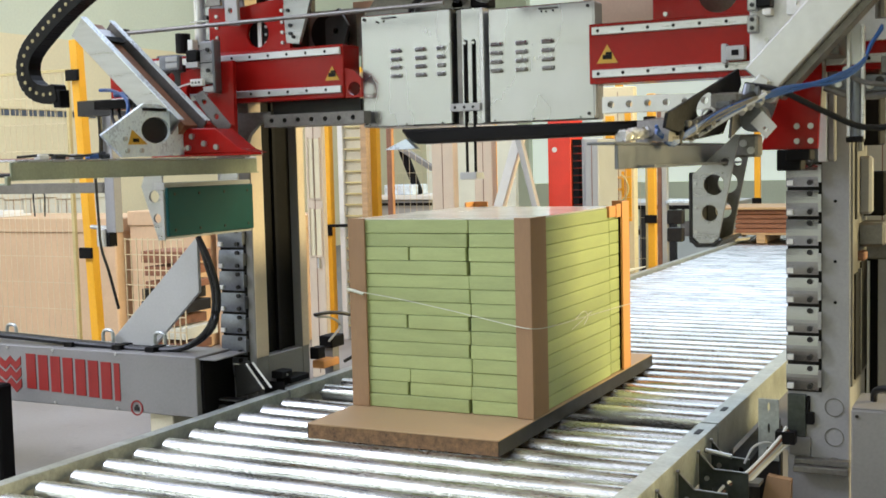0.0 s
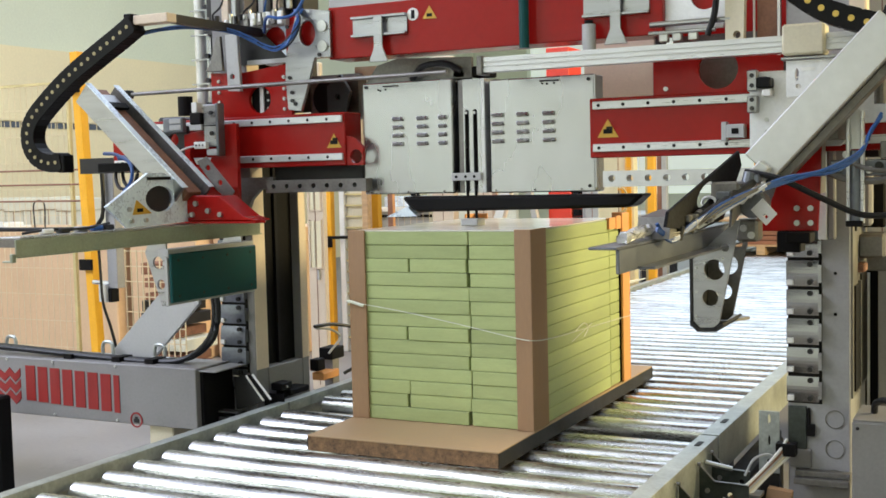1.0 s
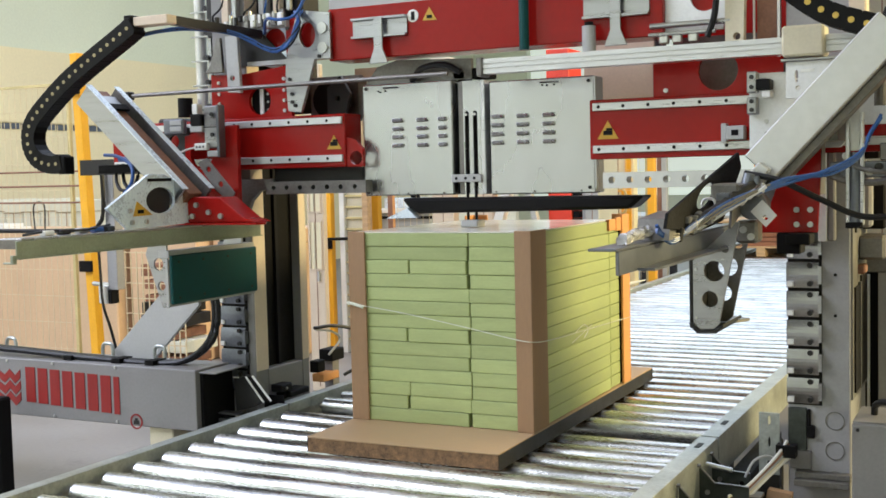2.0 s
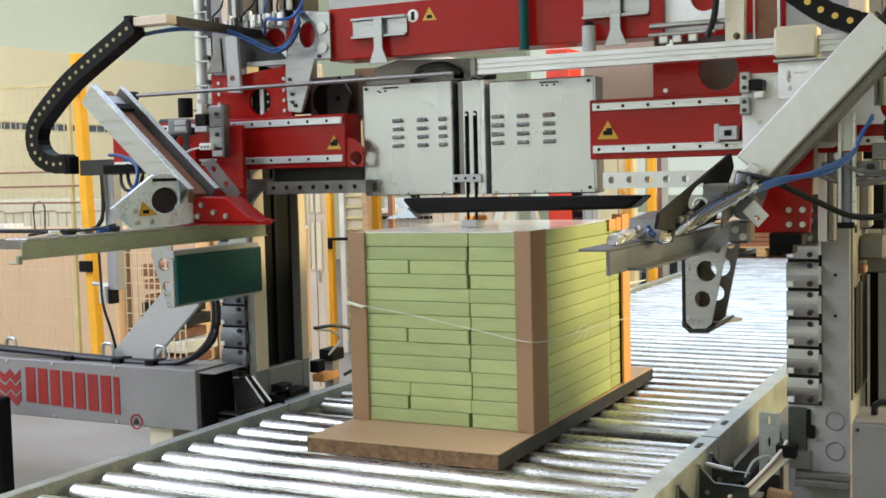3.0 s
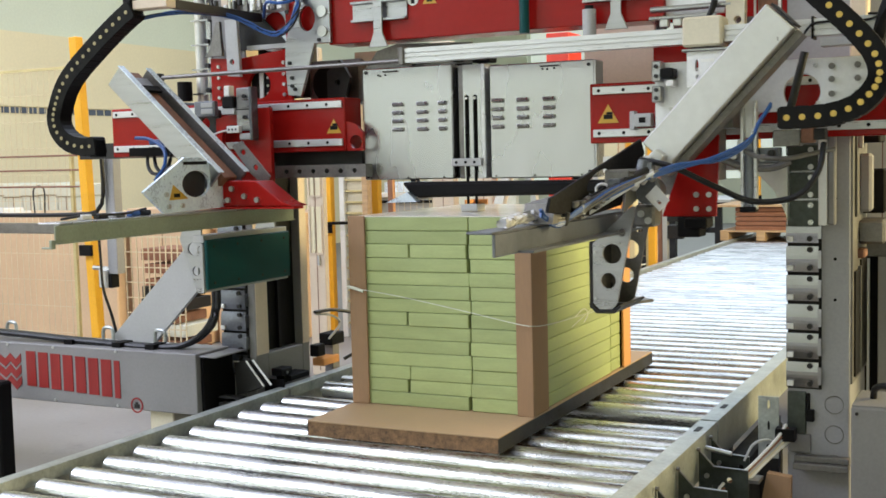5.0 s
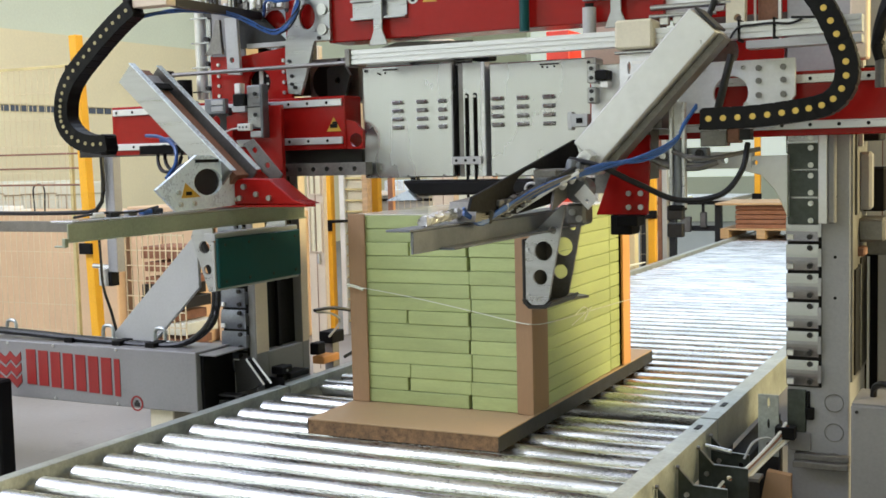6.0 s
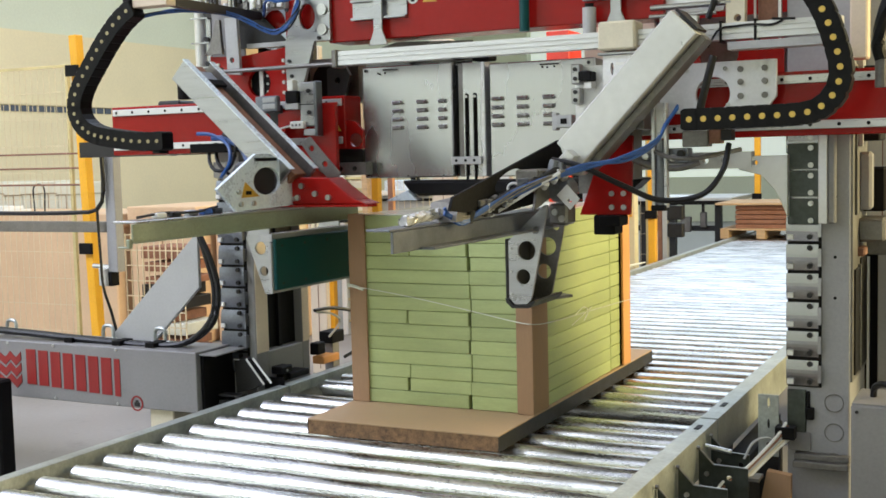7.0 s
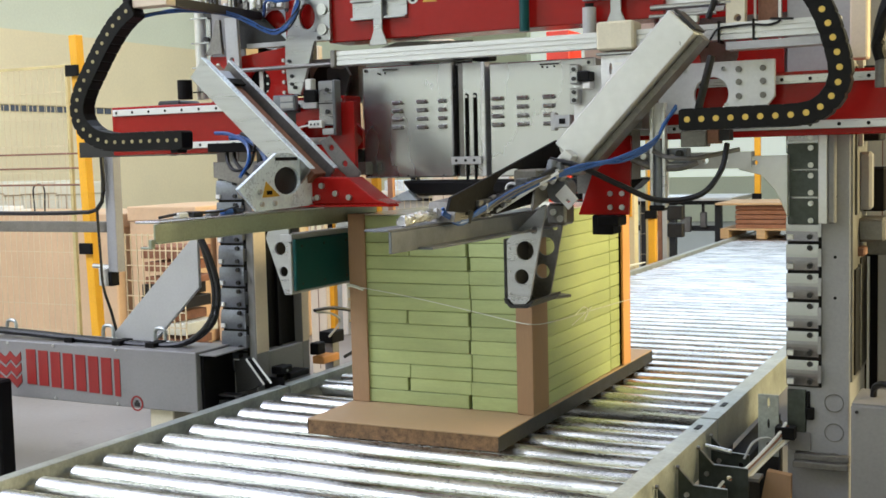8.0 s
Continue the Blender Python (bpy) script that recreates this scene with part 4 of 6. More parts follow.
    # profile that pulls the far end of the arm
    pr = part("profile", plate("yz", [(4.13, 1.985), (4.19, 1.985), (4.19, 2.042), (4.13, 2.042), (4.13, 2.024), (4.137, 2.024), (4.137, 2.019), (4.13, 2.019), (4.13, 2.006), (4.137, 2.006), (4.137, 2.001), (4.13, 2.001)], -2.53, -0.55), "alu", a, "grooved aluminium profile")
    part("profile_end", B((-2.555, -2.5305, 4.12, 4.20, 1.975, 2.048)), "greysteel", pr, bevel=0.004)
    part("block", B((-1.395, -1.255, 4.09, 4.20, 1.97, 2.075)), "ivory", a, "ivory plastic block", 0.008)
    part("plate", B((-1.40, -1.20, 4.1, 4.21, 1.955, 1.9645)), "steel", a, bevel=0.002)
    sp = part("support", plate("xz", [(-1.385, 1.83), (-1.222, 1.83), (-1.222, 1.9545), (-1.385, 1.9545)], 4.115, 4.135, [circle(-1.349, 1.905, 0.006, 12, 0.022), circle(-1.345, 1.865, 0.008, 12)]), "plate", a, "pale steel support with slots", 0.001)
    part("support_label", B((-1.335, -1.29, 4.1125, 4.1148, 1.917, 1.928)), "white", sp)
    part("profile_rail", B((-0.93, -0.55, 4.12, 4.20, 1.948, 1.975)), "palegrey", a)
    random.seed(3)
    for k in range(4):
        def j(v):
            return v + random.uniform(-0.010, 0.010)
        part("hose", tube([(-1.06, 3.94, j(1.75)), (-1.09, 3.90, j(1.69)), (-1.115, 3.84, j(1.625)), (-1.19, 3.75, j(1.58)), (-1.30, 3.66, j(1.555)), (-1.39, 3.54, j(1.52)), (-1.46, 3.42, j(1.475)), (-1.51, 3.30, j(1.425)),
                           (-1.535, 3.23, j(1.398)), (-1.55, 3.18, j(1.405)), (-1.565, 3.14, j(1.435))], 0.0052, 50, 8), "blue", a, "blue air hose")
    for k in range(2):
        part("clear_hose", tube([(-1.34, 3.58, j(1.545)), (-1.44, 3.42, j(1.48)), (-1.51, 3.30, j(1.42)), (-1.54, 3.2, j(1.405))], 0.003, 30, 6), "greysteel", a, "clear air hose")
    for x, y, z in ((-1.105, 3.87, 1.65), (-1.36, 3.58, 1.535), (-1.50, 3.33, 1.435)):
        part("cable_tie", B((x - 0.004, x + 0.004, y - 0.012, y + 0.012, z - 0.015, z + 0.015)), "palegrey", a, bevel=0.003)
    part("cable", tube([(-1.45, 3.75, 1.58), (-1.34, 3.74, 1.555), (-1.22, 3.8, 1.49), (-1.10, 3.85, 1.435), (-0.97, 3.9, 1.45), (-0.91, 3.95, 1.53), (-0.90, 4.0, 1.62)], 0.010, 40, 8), "cable", a, "hanging black cable")
    part("valve_block", B((-1.235, -1.055, 4.06, 4.12, 1.555, 1.610)), "barsteel", a, "row of steel air fittings", 0.004)
    part("air_cylinder", rods(((-1.15, 4.03, 1.41), (-1.15, 4.03, 1.64), 0.016), seg=18), "barsteel", a, "slim bright air cylinder")
    part("cylinder_profile", B((-1.178, -1.166, 4.02, 4.05, 1.40, 1.77), (-1.134, -1.122, 4.02, 4.05, 1.40, 1.77)), "alu", a, bevel=0.002)
    part("cylinder_plate", B((-1.1655, -1.1345, 4.04, 4.05, 1.645, 1.77)), "plate", a)
    part("cylinder_foot", B((-1.178, -1.124, 4.005, 4.055, 1.390, 1.4095)), "black", a, bevel=0.003)
    for x, z, m in ((-1.205, 1.583, "bolt"), (-1.18, 1.628, "plate"), (-1.108, 1.575, "bolt"), (-1.078, 1.59, "darksteel"), (-1.15, 1.52, "bolt")):
        part("air_fitting", rods(((x, 4.035, z), (x, 4.059, z), 0.013), seg=12), m, a, bevel=0.002)
    part("chain_seat", B((-1.075, -0.985, 4.05, 4.12, 1.612, 1.668)), "greysteel", a, bevel=0.003)
    part("chain_seat_end", B((-0.984, -0.942, 4.06, 4.12, 1.622, 1.676)), "brown", a, bevel=0.003)
    part("chain_shoe", B((-0.9415, -0.905, 4.06, 4.12, 1.632, 1.670)), "darksteel", a)
    part("hose_tray", tube([(-1.25, 4.04, 1.575), (-1.17, 4.04, 1.545), (-1.08, 4.05, 1.54), (-1.02, 4.07, 1.56)], 0.012, 24, 8), "greysteel", a)
    part("grey_cable", tube([(-1.16, 4.0, 1.60), (-1.10, 3.98, 1.578), (-1.02, 4.0, 1.572), (-0.95, 4.05, 1.585), (-0.88, 4.1, 1.60)], 0.008, 30, 8), "greysteel", a, "grey cable")


right_arm_parts()


# ---- drag chains, link by link ----
def chain_shape(points, n):
    path = smooth_path(points, n)
    rows = []
    for p, q in zip(path, path[1:]):
        ang = math.degrees(math.atan2(q.z - p.z, q.x - p.x))
        c = (p + q) / 2
        rows.append((c, ang))
    return rows


def drag_chain(label, open_pts, closed_pts, n, pin, origin, height):
    ch = thing("drag_chain", origin, label, "cable chain", "drag chains")
    o = Vector(origin)
    path = smooth_path(closed_pts, 80)
    length = sum((b - a).length for a, b in zip(path, path[1:]))
    w = length / n
    h = height / 2
    body = finish(plate("xz", [(-w * 0.62, -h * 0.8), (-w * 0.4, -h), (w * 0.4, -h), (w * 0.62, -h * 0.8), (w * 0.62, h * 0.8), (w * 0.4, h), (-w * 0.4, h), (-w * 0.62, h * 0.8)], -0.035, 0.035), "link", "plastic", 0.002)
    pinme = finish(rods(((0, -0.0375, 0), (0, -0.0345, 0), height * (0.14 if pin == "gold" else 0.10)), seg=14), "pin", pin)
    links = []
    for k in range(n):
        ob = new("link", body)
        ob.parent = ch
        p = new("pin", pinme)
        p.parent = ob
        links.append(ob)
    return ch, links


LEFT_OPEN = [(-3.632, 3.7, 1.688), (-3.688, 3.7, 1.68), (-3.768, 3.7, 1.709), (-3.807, 3.7, 1.778), (-3.785, 3.7, 1.862), (-3.688, 3.7, 1.947), (-3.554, 3.7, 2.039), (-3.409, 3.7, 2.119), (-3.284, 3.7, 2.184), (-3.208, 3.7, 2.227)]
LEFT_CLOSED = [(-2.980, 3.70, 1.691), (-3.176, 3.70, 1.692), (-3.370, 3.70, 1.697), (-3.474, 3.70, 1.742), (-3.516, 3.70, 1.819), (-3.495, 3.70, 1.900), (-3.434, 3.70, 1.990), (-3.361, 3.70, 2.089), (-3.280, 3.70, 2.175), (-3.204, 3.70, 2.224)]
RIGHT_CLOSED = [(-1.04, 3.95, 1.705), (-0.80, 3.95, 1.707), (-0.625, 3.95, 1.712), (-0.555, 3.95, 1.75), (-0.52, 3.95, 1.83), (-0.54, 3.95, 1.94), (-0.585, 3.95, 2.06), (-0.66, 3.95, 2.17), (-0.75, 3.95, 2.24)]
RIGHT_OPEN = [(-0.355, 3.95, 1.705), (-0.25, 3.95, 1.707), (-0.18, 3.95, 1.72), (-0.12, 3.95, 1.77), (-0.12, 3.95, 1.86), (-0.20, 3.95, 1.95), (-0.40, 3.95, 2.03), (-0.58, 3.95, 2.10), (-0.75, 3.95, 2.24)]
left_chain, left_links = drag_chain("black plastic drag chain with pale pins", LEFT_OPEN, LEFT_CLOSED, 25, "palepin", (-3.204, 3.70, 2.224), 0.076)
right_chain, right_links = drag_chain("black plastic drag chain with yellow pins", RIGHT_OPEN, RIGHT_CLOSED, 22, "gold", (-0.75, 3.95, 2.24), 0.074)


# ---- left foot of the portal with its sign ----
def sign_base():
    b = thing("portal_base", (-4.2, 4.3, 0), "grey base housing with red lettering bars", "machine base")
    part("housing", B((-5.6, -3.295, 4.10, 4.355, 0.475, 0.752)), "grey", b, bevel=0.004)
    # the open end's inner shade is painted as a near-black sheet
    part("end_cover", B((-3.2945, -3.278, 4.13, 4.355, 0.48, 0.735)), "dark", b, "near-black sheet painted as the shaded open end of the housing")
    part("end_roof", B((-3.2945, -3.20, 4.12, 4.355, 0.7355, 0.7425)), "grey", b, bevel=0.002)
    part("foot", B((-3.60, -3.46, 4.13, 4.33, 0, 0.4745)), "ivory", b, "pale foot block", 0.006)
    part("foot", B((-5.3, -5.1, 4.13, 4.33, 0, 0.4745)), "dark", b)
    # lettering stands as plain red bars
    w = (-3.70 + 4.335) / 8
    for k in range(8):
        x = -4.335 + w * k
        part("red_bar", B((x + 0.006, x + w - 0.012 - (0.028 if k == 7 else 0), 4.0965, 4.0995, 0.545 - 0.0032 * k, 0.716 - 0.0025 * k)), "signred", b, "red lettering bar")
    for k in range(3):
        z = 0.70 - 0.055 * k
        part("wave", plate("xz", [(-4.52, z), (-4.47, z - 0.03), (-4.435, z), (-4.40, z - 0.03), (-4.365, z), (-4.365, z - 0.04), (-4.40, z - 0.07), (-4.435, z - 0.04), (-4.47, z - 0.07), (-4.52, z - 0.04)], 4.0965, 4.0995), "signred", b, "red zigzag mark")
    part("ring_mark", B((-3.660, -3.630, 4.097, 4.0995, 0.484, 0.502), (-3.653, -3.638, 4.097, 4.0995, 0.5025, 0.512)), "darksteel", b)
    part("ring", plate("xz", circle(-3.645, 0.497, 0.036, 20), 4.0965, 4.0995, [circle(-3.645, 0.497, 0.029, 20)]), "signred", b, "round red prohibition mark")
    for x in (-4.45, -4.15, -3.76):
        for z in (0.488, 0.742):
            part("housing_screw", rods(((x, 4.095, z), (x, 4.0995, z), 0.007), seg=8), "bolt", b)
    part("strut", plate("xz", [(-3.98, 0.7525), (-3.70, 0.7525), (-3.42, 1.02), (-3.42, 1.28)], 4.30, 4.32), "palegrey", b, "sloping grey strut", 0.002)
    for k in range(2):
        part("cable", tube([(-5.2, 4.16 + 0.03 * k, 0.80), (-4.5, 4.16 + 0.03 * k, 0.785), (-4.0, 4.17 + 0.03 * k, 0.765), (-3.6, 4.18 + 0.03 * k, 0.757), (-3.42, 4.2 + 0.03 * k, 0.78),
                            (-3.30 + 0.02 * k, 4.22, 0.88), (-3.285 + 0.02 * k, 4.24, 1.02), (-3.33 + 0.02 * k, 4.25, 1.16), (-3.38, 4.26, 1.28)], 0.014, 60, 8), "cable", b, "thick black cable")
    for x in (-4.62, -3.98, -3.66):
        part("u_bolt", tube([(x, 4.26, 0.7525), (x, 4.26, 0.80), (x + 0.012, 4.26, 0.822), (x + 0.05, 4.26, 0.822), (x + 0.062, 4.26, 0.80), (x + 0.062, 4.26, 0.7525)], 0.009, 24, 8), "zinc", b, "zinc lifting bracket")
        part("bracket_foot", B((x - 0.012, x + 0.074, 4.242, 4.278, 0.7526, 0.766)), "tubesteel", b, bevel=0.003)
    for x in (-4.12, -3.82, -3.62):
        part("clip", B((x, x + 0.05, 4.14, 4.23, 0.752, 0.775)), "dark", b)


sign_base()


def right_base():
    b = thing("control_box", (-0.45, 4.2, 0), "grey control box beside the column", "control box")
    part("body", B((-0.508, -0.05, 4.10, 4.38, 0.0, 0.722)), "grey", b, bevel=0.006)
    part("lid", B((-0.506, -0.05, 4.105, 4.375, 0.7225, 0.728)), "grey", b, bevel=0.002)
    part("box_screw", rods(((-0.488, 4.094, 0.70), (-0.488, 4.0998, 0.70), 0.006), seg=8), "darksteel", b)
    part("hose_loop", tube([(-0.45, 4.24, 0.729), (-0.44, 4.2, 0.77), (-0.40, 4.15, 0.79), (-0.34, 4.13, 0.76), (-0.30, 4.13, 0.729)], 0.012, 24, 8), "cable", b, "black cable loop")


right_base()


# ---- more of the strapping head ----
def head_details():
    part("guide_post", rods(((-3.507, 4.50, 1.90), (-3.507, 4.50, 2.9), 0.028), seg=18), "tubesteel", head, "galvanised guide post")
    part("guide_rack", B((-3.462, -3.44, 4.49, 4.52, 1.90, 2.9)), "steel", head, bevel=0.002)
    for k in range(8):
        part("post_clamp", B((-3.54, -3.436, 4.466, 4.4725, 1.93 + 0.115 * k, 1.937 + 0.115 * k)), "steel", head)
        part("rack_bolt", rods(((-3.455, 4.47, 1.95 + 0.115 * k), (-3.455, 4.4898, 1.95 + 0.115 * k), 0.012), seg=10), "darksteel", head)
    part("drive_motor", B((-3.74, -3.60, 4.44, 4.60, 1.80, 1.90)), "darksteel", head, "dark drive motor", 0.01)
    part("motor_cap", rods(((-3.55, 4.42, 1.90), (-3.55, 4.42, 1.99), 0.035), seg=16), "dark", head)
    part("gear_ring", plate("xz", circle(-3.63, 1.72, 0.085, 24), 4.40, 4.43, [circle(-3.63, 1.72, 0.06, 24)]), "greysteel", head)
    part("tie_bar", plate("xz", [(-3.194, 2.24), (-3.128, 2.24), (-3.118, 1.985), (-3.188, 1.99)], 4.27, 4.29, [circle(-3.160, 2.052, 0.012, 12)]), "palegrey", head, "pale steel tie bar", 0.002)
    part("frame_plate", plate("xz", [(-3.23, 2.11), (-3.23, 2.25), (-3.05, 2.25), (-2.91, 2.12), (-2.91, 2.11)], 4.352, 4.3595), "darksteel", head)
    part("round_plate", plate("xz", circle(-3.0, 2.20, 0.105, 26), 4.36, 4.375, [circle(-2.99, 2.21, 0.062, 24)]), "bluesteel", head, "round steel plate")
    part("red_disc", rods(((-2.98, 4.376, 2.21), (-2.98, 4.40, 2.21), 0.075), seg=24), "red", head)
    part("top_bracket", B((-3.12, -2.90, 4.33, 4.36, 2.105, 2.125)), "palegrey", head)
    part("header", B((-3.44, -2.90, 4.46, 4.60, 2.27, 2.60)), "darksteel", head, "dark steel frame head", 0.006)
    for x, z, w, h, m in ((-3.34, 2.30, 0.06, 0.10, "palegrey"), (-3.25, 2.33, 0.035, 0.14, "zinc"), (-3.17, 2.29, 0.05, 0.06, "dark"), (-3.10, 2.33, 0.03, 0.12, "palegrey"), (-3.02, 2.31, 0.06, 0.05, "greysteel"), (-2.95, 2.35, 0.025, 0.10, "zinc")):
        part("fitting", B((x, x + w, 4.40, 4.4595, z, z + h)), m, head, bevel=0.004)
    for x in (-3.30, -3.26, -3.2, -3.06, -2.99, -2.92):
        part("nipple", rods(((x, 4.385, 2.27), (x, 4.385, 2.30), 0.012), seg=10), "bolt", head)
    part("strap_motor", B((-2.95, -2.66, 4.56, 4.75, 1.86, 2.06)), "greysteel", head, "dark grey strapping motor", 0.02)
    part("strap_wheel", rods(((-2.80, 4.50, 1.95), (-2.80, 4.558, 1.95), 0.085), seg=26), "dark", head)
    part("wheel_cover", plate("xz", [(-2.79, 1.88), (-2.70, 1.88), (-2.67, 1.97), (-2.72, 2.05), (-2.79, 2.0)], 4.47, 4.49, [circle(-2.735, 1.95, 0.014, 12)]), "darksteel", head)
    part("white_panel", B((-2.72, -2.56, 4.60, 4.62, 1.86, 2.09)), "ivory", head)
    part("beam_end", plate("xz", [(-2.60, 1.643), (-2.52, 1.643), (-2.52, 1.72), (-2.56, 1.76), (-2.60, 1.77)], 4.31, 4.33, [circle(-2.555, 1.68, 0.03, 18)]), "red", head, "red end lug")
    part("yellow_card", B((-2.592, -2.535, 4.44, 4.445, 1.775, 1.86)), "ivory", head)
    # hoses from the drag chain to the frame
    random.seed(12)
    for k in range(7):
        def j(v, d=0.012):
            return v + random.uniform(-d, d)
        part("hose", tube([(-3.24, 3.72, j(2.195)), (-3.14, 3.86, j(2.225)), (-3.05, 4.05, j(2.235)), (-2.95, 4.12, j(2.195)), (-2.86, 4.15, j(2.15)), (j(-2.79), 4.15, j(2.16)), (j(-2.76), 4.2, j(2.24)), (j(-2.82, 0.05), 4.27, 2.32)], 0.0045, 40, 6),
             "cable" if k in (1, 4) else "blue", head, "air hose")
    part("hose", tube([(-3.0, 4.3, 2.24), (-2.93, 4.22, 2.29), (-2.85, 4.2, 2.28), (-2.78, 4.22, 2.30), (-2.72, 4.25, 2.42)], 0.007, 24, 6), "blue", head, "blue air hose")
    part("chain_bracket", B((-3.205, -3.03, 3.68, 3.74, 2.225, 2.262)), "cream", head, "cream chain bracket", 0.003)
    part("bracket_end", B((-3.245, -3.2055, 3.67, 3.75, 2.215, 2.27)), "dark", head, bevel=0.003)
    part("bracket_arm", B((-3.065, -3.03, 3.7405, 4.33, 2.225, 2.26)), "darksteel", head)
    # curved brackets under the beams
    part("column_bracket", plate("xz", [(-0.93, 1.575), (-0.755, 1.575), (-0.755, 1.35), (-0.775, 1.40), (-0.80, 1.45), (-0.85, 1.505), (-0.93, 1.525)], 4.315, 4.365, [circle(-0.87, 1.55, 0.010, 10)]), "tubesteel", head, "pale curved bracket", 0.002)
    part("column_bracket", plate("xz", [(-3.33, 1.60), (-3.0, 1.60), (-3.0, 1.56), (-3.07, 1.545), (-3.12, 1.50), (-3.15, 1.43), (-3.20, 1.43), (-3.20, 1.50), (-3.33, 1.53)], 4.325, 4.352), "greysteel", head, "curved steel bracket", 0.002)
    for k in range(4):
        z = 1.318 + 0.1005 * k
        pl = part("carriage_plate", B((-0.762, -0.652, 4.362, 4.374, z + 0.004, z + 0.0965)), "zincdark" if k < 3 else "steel", head, "oil-stained plate")
        part("bolt", rods(((-0.68, 4.352, z + 0.018), (-0.68, 4.3618, z + 0.018), 0.010), seg=10), "bolt", pl)
        part("bolt", rods(((-0.68, 4.352, z + 0.08), (-0.68, 4.3618, z + 0.08), 0.010), seg=10), "bolt", pl)
    part("carriage_profile", B((-0.650, -0.620, 4.33, 4.374, 1.326, 1.78)), "plate", head, bevel=0.003)
    part("carriage_profile", B((-0.6195, -0.592, 4.34, 4.374, 1.326, 1.78)), "grey", head, bevel=0.006)
    # upper right fittings
    part("motor_plate", plate("xz", [(-1.245, 2.11), (-0.985, 2.11), (-0.965, 2.2), (-0.965, 2.45), (-1.245, 2.45)], 4.33, 4.35, [circle(-1.05, 2.235, 0.055, 22)]), "plate", head, "pale motor plate with a round hole")
    part("red_disc", rods(((-1.05, 4.352, 2.235), (-1.05, 4.37, 2.235), 0.07), seg=24), "red", head)
    part("cross_rod", rods(((-1.25, 4.30, 2.135), (-0.95, 4.30, 2.135), 0.011), ((-1.25, 4.28, 2.10), (-1.0, 4.28, 2.10), 0.008), seg=10), "steel", head)
    for x in (-1.21, -1.16, -1.10):
        part("nut_block", B((x, x + 0.035, 4.27, 4.30, 2.065, 2.095)), "bolt", head, bevel=0.004)
    part("hanger_block", plate("xz", [(-0.968, 2.045), (-0.90, 2.045), (-0.89, 2.5), (-0.968, 2.5)], 4.29, 4.33, [circle(-0.925, 2.075, 0.013, 12)]), "ivory", head, "ivory hanger bar", 0.002)
    part("dark_post", B((-0.875, -0.80, 4.40, 4.48, 2.051, 2.6)), "brown", head, bevel=0.005)
    part("thin_post", B((-0.798, -0.788, 4.38, 4.39, 2.0, 2.6), (-0.885, -0.878, 4.38, 4.39, 2.05, 2.6)), "white", head)
    part("rear_panel", B((-1.72, -1.40, 4.88, 4.92, 1.80, 2.40)), "cream", head, "cream rear panel", 0.004)
    part("rear_block", B((-1.25, -0.80, 4.62, 4.66, 1.80, 2.12)), "greysteel", head)
    part("beam_stub", B((-2.90, -2.67, 4.32, 4.42, 2.12, 2.30)), "red", head)
    part("rear_strut", B((-1.39, -1.36, 4.86, 4.92, 1.80, 2.40)), "darksteel", head)
    part("rear_beam", B((-1.30, -0.80, 4.925, 5.0, 2.1, 2.3)), "red", head)
    part("black_hose", tube([(-0.99, 4.25, 2.5), (-0.985, 4.25, 2.3), (-1.0, 4.27, 2.16), (-1.03, 4.28, 2.08)], 0.012, 20, 8), "cable", head)
    part("grey_cylinder", rods(((-1.475, 4.25, 2.045), (-1.475, 4.25, 2.15), 0.026), seg=16), "palegrey", head, "upright cylinder with a black cap")
    part("cylinder_cap", rods(((-1.475, 4.25, 2.1505), (-1.475, 4.25, 2.165), 0.017), seg=12), "dark", head)
    part("round_sign", rods(((-2.255, 4.2955, 2.258), (-2.255, 4.2995, 2.258), 0.026), seg=24), "white", head, "round white warning sticker")
    part("sign_symbol", B((-2.262, -2.246, 4.294, 4.2953, 2.24, 2.275)), "black", head)
    part("top_sign", plate("xz", [(-2.21, 2.235), (-2.145, 2.233), (-2.178, 2.288)], 4.2965, 4.2995), "signyellow", head, "yellow triangular warning sticker")
    part("top_symbol", B((-2.19, -2.165, 4.295, 4.2963, 2.242, 2.255)), "black", head)
    # strap guide junk on top of the cabinet
    for x in (-2.52, -2.34, -2.17, -1.93, -1.76, -1.56):
        part("rivet", rods(((x, 4.3745, 1.523), (x, 4.3798, 1.523), 0.004), seg=8), "greysteel", head)
    for x, z in ((-2.475, 1.962), (-2.465, 1.958), (-2.44, 1.962), (-1.72, 1.948), (-1.70, 1.946), (-1.67, 1.948)):
        part("vent_hole", rods(((x, 4.3770, z), (x, 4.3798, z), 0.004), seg=8), "dark", head)
    part("seam", B((-2.556, -2.5545, 4.3785, 4.3798, 1.53, 1.975)), "greysteel", head)
    part("side_lip", B((-1.5018, -1.4965, 4.376, 4.40, 1.53, 1.97)), "sheet", head)
    part("strap_guide", tube([(-2.32, 4.40, 2.0), (-2.25, 4.36, 2.045), (-2.15, 4.36, 2.055), (-2.08, 4.38, 2.02)], 0.014, 20, 8), "cable", head)
    part("small_valve", B((-2.05, -1.97, 4.42, 4.50, 1.993, 2.04), (-2.14, -2.08, 4.42, 4.50, 1.993, 2.03)), "dark", head, bevel=0.005)
    part("hinge", B((-2.45, -2.38, 4.374, 4.3798, 1.972, 1.978)), "darksteel", head)
    part("hinge", B((-1.73, -1.65, 4.374, 4.3798, 1.955, 1.961)), "darksteel", head)
